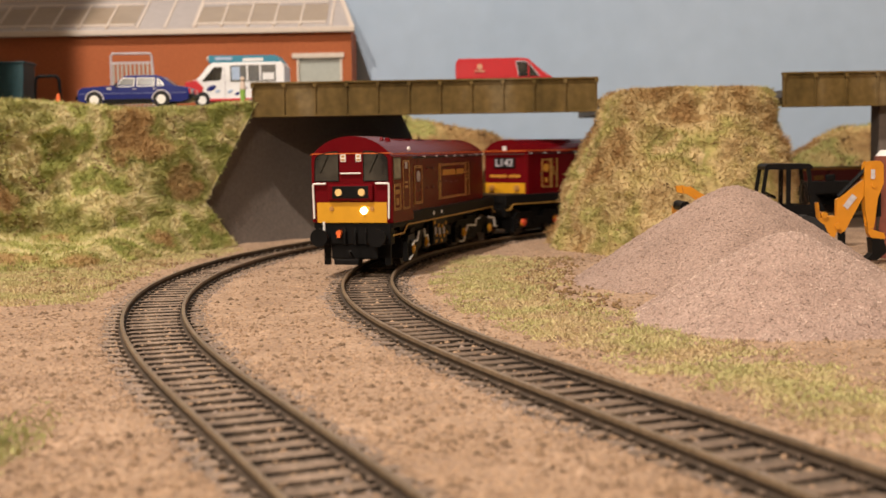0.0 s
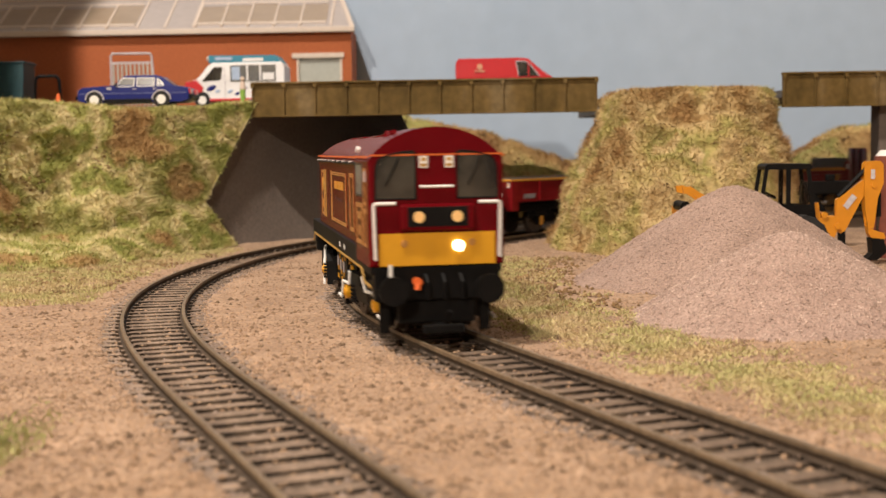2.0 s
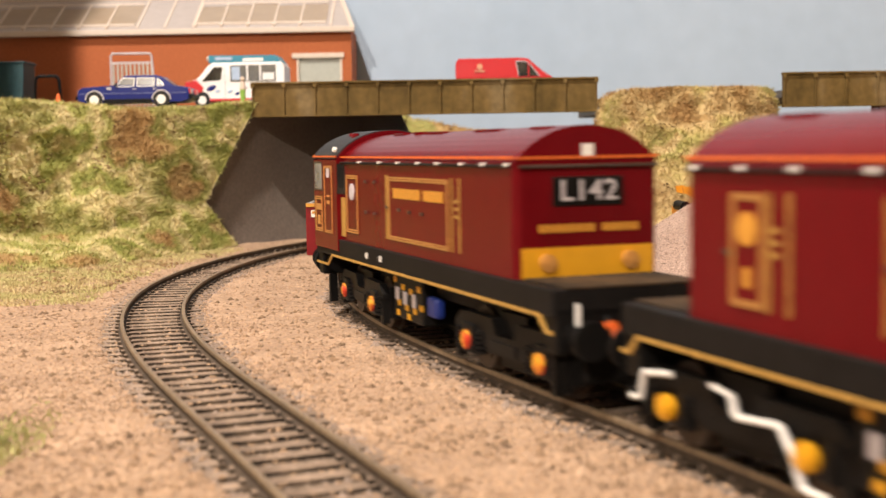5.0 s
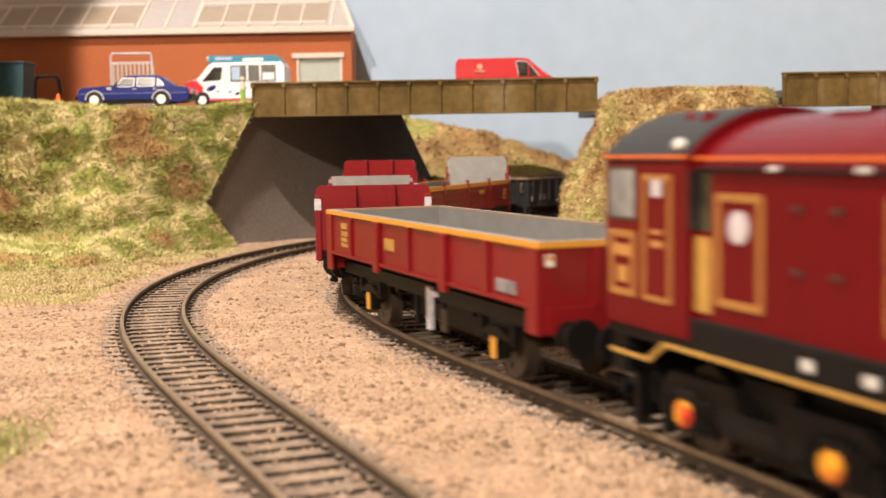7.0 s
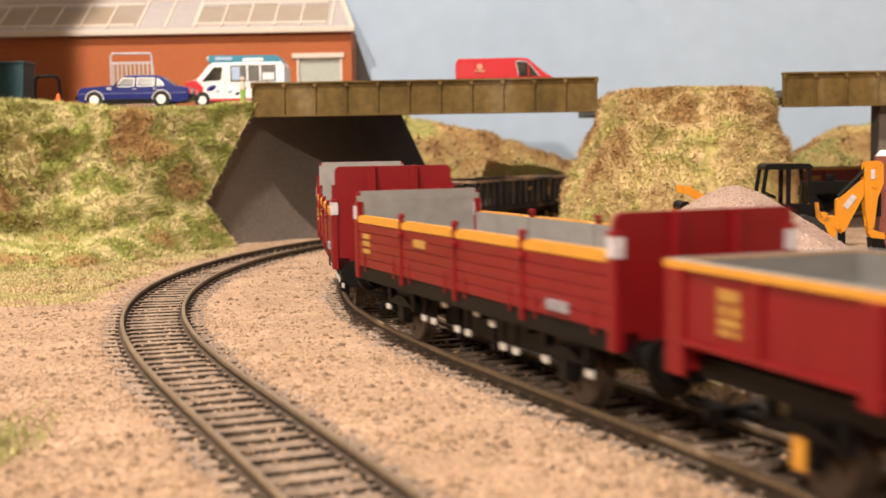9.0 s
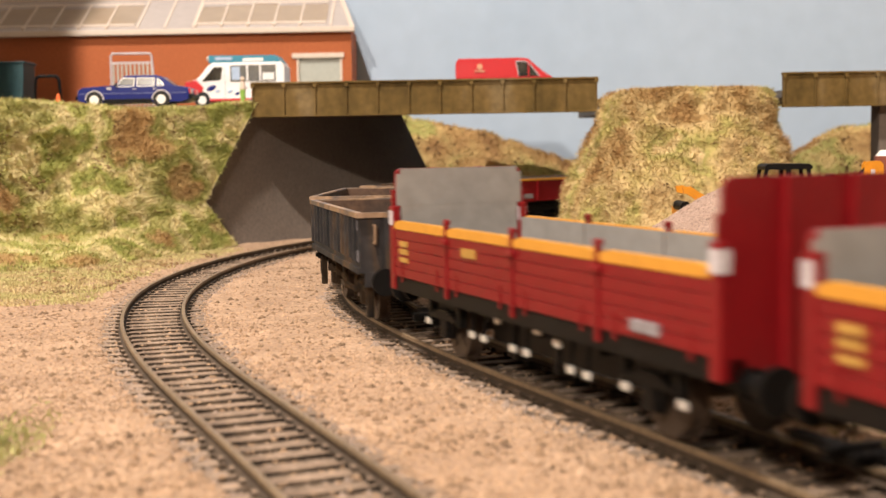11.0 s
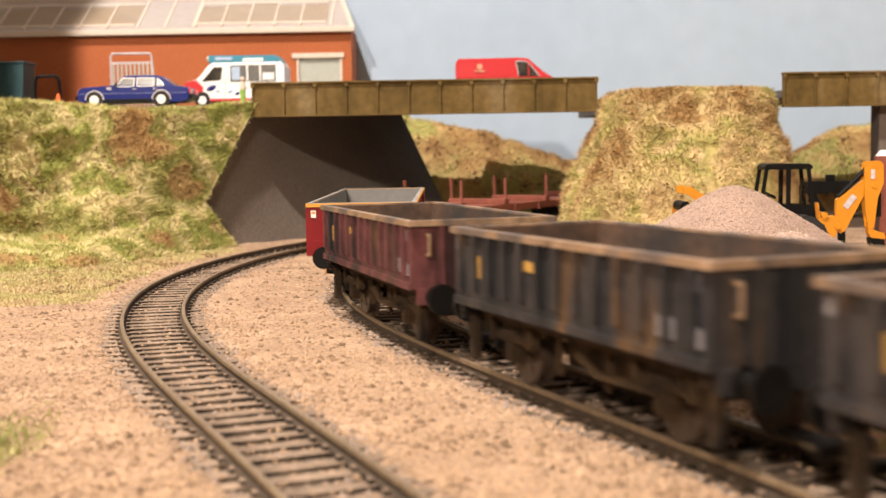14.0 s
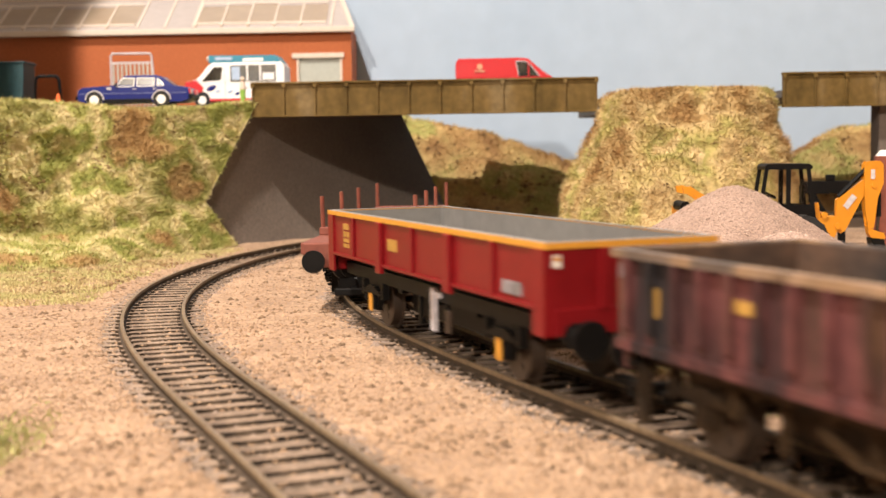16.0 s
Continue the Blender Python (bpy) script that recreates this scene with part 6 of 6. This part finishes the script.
def ribbed_wagon(name, label, body_mat):
    half, wide = 46.2, 17.0
    w = thing(name, (0, 0, 0), 0, label, "wagon", "weathered ribbed coal wagons")
    part("body", tub(half, wide, 15.2, 29.8), body_mat, w, "dirty ribbed steel body")
    lining(half, wide, 15.2, 30.4, RUSTINSIDE, w, "rusty dirty inside")
    part("rim", tub(half + 0.9, wide + 0.9, 29.4, 30.7, 1.9), RIMRUST, w, "worn bare metal rim")
    for s in (1, -1):
        for k in range(13):
            x = -half + 4.0 + k * (2 * half - 8) / 12
            bm = prism(bmesh.new(), [(s * wide, 17.6), (s * (wide + 1.1), 18.6), (s * (wide + 1.1), 29.4), (s * wide, 29.4)], 0, x - 0.75, x + 0.75)
            part("rib", bm, body_mat, w)
        bm = boxes((-half, half, *sorted((s * wide, s * (wide + 0.6))), 15.0, 16.6))
        part("bottom_rail", bm, body_mat, w)
        for x0, x1, z0, z1 in ((-37, -33.5, 21.0, 25.4), (-14.5, -9.5, 24.2, 26.0)):
            part("yellow_mark", boxes((x0, x1, *sorted((s * wide, s * (wide + 0.2))), z0, z1)), FADEDYELLOW, w, "faded yellow lettering bar")
        for x0, x1, z0, z1 in ((32, 36.6, 18.4, 21.6), (41, 44, 18.0, 20.8), (40.5, 43, 26.0, 28.6), (-45.5, -44, 26.2, 28.4)):
            part("data_panel", boxes((x0, x1, *sorted((s * wide, s * (wide + 0.2))), z0, z1)), DATAMARK, w, "scuffed pale data panel")
        bm = pipe(bmesh.new(), [(28, s * 14.6, 9.0), (10, s * 14.8, 8.6), (2, s * 14.6, 11.0)], 0.8)
        part("brake_lever", bm, DUSTYBROWN, w)
        for x in (-half + 3, half - 3):
            bm = boxes((x - 1.3, x + 1.3, *sorted((s * 13.2, s * 15.0)), 3.4, 15.0), bevel=0.3)
            rod(bm, (x, s * 14, 13.0), (x, s * 16.8, 13.0), 0.7, 8)
            part("step", bm, DUSTYBROWN, w)
    for x, way in ((half, 1), (-half, -1)):
        bm = boxes((*sorted((x - way * 1, x + way * 0.5)), -15.8, 15.8, 11.6, 15.4))
        for y in (-10, -4, 4, 10):
            box(bm, *sorted((x, x + way * 0.9)), y - 0.7, y + 0.7, 15.2, 29.4)
        part("end_beam", bm, body_mat, w)
        for s in (1, -1):
            bm = pipe(bmesh.new(), [(x, s * 13.2, 27.4), (x + way * 1.6, s * 13.2, 27.4), (x + way * 1.6, s * 13.2, 22.8), (x, s * 13.2, 22.8)], 0.38)
            part("grab_handle", bm, RIMRUST, w, "pale worn grab handle")
        buffers(w, x, way)
    return w, [], running_gear(w, half, 27.5, DUSTYBROWN, None)


def bolster_wagon(name):
    half, wide = 112.0, 16.5
    w = thing(name, (0, 0, 0), 0, "long flat rust-brown bolster wagon with upright stakes", "wagon")
    bm = boxes((-half, half, -wide, wide, 15.0, 18.6), bevel=0.3)
    for k in range(9):
        x = -half + 12 + k * (2 * half - 24) / 8
        box(bm, x - 1, x + 1, -wide - 0.5, wide + 0.5, 14.5, 18.4)
    part("deck", bm, RUSTRED, w)
    for x in (-70, -10, 34, 76):
        bm = boxes((x - 2.2, x + 2.2, -wide, wide, 18.6, 21.2), bevel=0.3)
        bolster = part("bolster", bm, RUSTRED, w)
        for y in (-wide + 1, wide - 1):
            bm = rod(bmesh.new(), (x, y, 18), (x + 1.2 * (y < 0), y, 31.5), 0.75, 8)
            part("stake", bm, RUSTRED, bolster, "thin rust-red upright stake")
    for x, way in ((half, 1), (-half, -1)):
        bm = boxes((*sorted((x - way * 1.5, x + way * 0.6)), -15.5, 15.5, 11.0, 18.4), bevel=0.3)
        part("end_beam", bm, RUSTRED, w)
        buffers(w, x, way)
    b1, w1 = make_bogie(w, 78, BLACK, False)
    b2, w2 = make_bogie(w, -78, BLACK, False)
    return w, [(b1, 78), (b2, -78)], w1 + w2


def couple(made, middle, pivot, about=False):
    thing_ob, bogies, wheelsets = made
    TRAIN.append((thing_ob, middle, pivot, about, bogies, wheelsets))


couple(locomotive("locomotive", "maroon diesel locomotive with gold lining and a yellow warning panel", YELLOW, True), 89.0, 50.0)
couple(locomotive("locomotive", "second maroon diesel locomotive, coupled nose to nose", AXLEMIX, False), 265.5, 50.0, True)
couple(red_open_wagon("open_wagon"), 444.0, 43.0)
couple(drop_side_wagon("drop_side_wagon", 67.5, 36.2), 597.5, 43.0)
couple(drop_side_wagon("drop_side_wagon", 67.0, 42.2), 750.5, 43.0)
couple(ribbed_wagon("coal_wagon", "weathered black ribbed coal wagon with rusty rim", SOOT), 887.0, 27.5)
couple(ribbed_wagon("coal_wagon", "weathered black ribbed coal wagon with rusty rim", SOOT), 1004.5, 27.5)
couple(ribbed_wagon("coal_wagon", "faded maroon ribbed coal wagon streaked with dirt", OLDMAROON), 1120.0, 27.5)
couple(red_open_wagon("open_wagon"), 1260.5, 43.0)
couple(bolster_wagon("bolster_wagon"), 1469.0, 78.0)


def motions():
    """The train rolls along the inner track; bogies swing on it and wheels turn."""
    for ob, middle, pivot, about, bogies, wheelsets in TRAIN:
        rows, swings = [], [[] for _ in bogies]
        for i in range(41):
            t = i * 0.4
            s = FRONT - SPEED * t + middle
            a, b = beside(LINE_B, s - pivot, 0), beside(LINE_B, s + pivot, 0)
            d = a - b if not about else b - a
            turn = math.degrees(math.atan2(d.y, d.x))
            mid = (a + b) / 2
            rows.append((t, pose(mid.x * MM, mid.y * MM, 0, 0, 0, turn)))
            for k, (bogie, x) in enumerate(bogies):
                d_along = s - (x if not about else -x)
                tangent = math.degrees(LINE_B(d_along)[2]) + (0 if about else 180)
                swing = (tangent - turn + 180) % 360 - 180
                swings[k].append((t, pose(x * MM, 0, 0, 0, 0, swing)))
        walk(ob, rows)
        for (bogie, x), one in zip(bogies, swings):
            walk(bogie, one)
        step = math.degrees(SPEED * 0.1 / WHEEL_R) * (-1 if about else 1)
        for wheels in wheelsets:
            p = wheels.location.copy()
            walk(wheels, [(i * 0.1, Matrix.Translation(p) @ pose(0, 0, 0, 0, step * i, 0)) for i in range(161)])


motions()
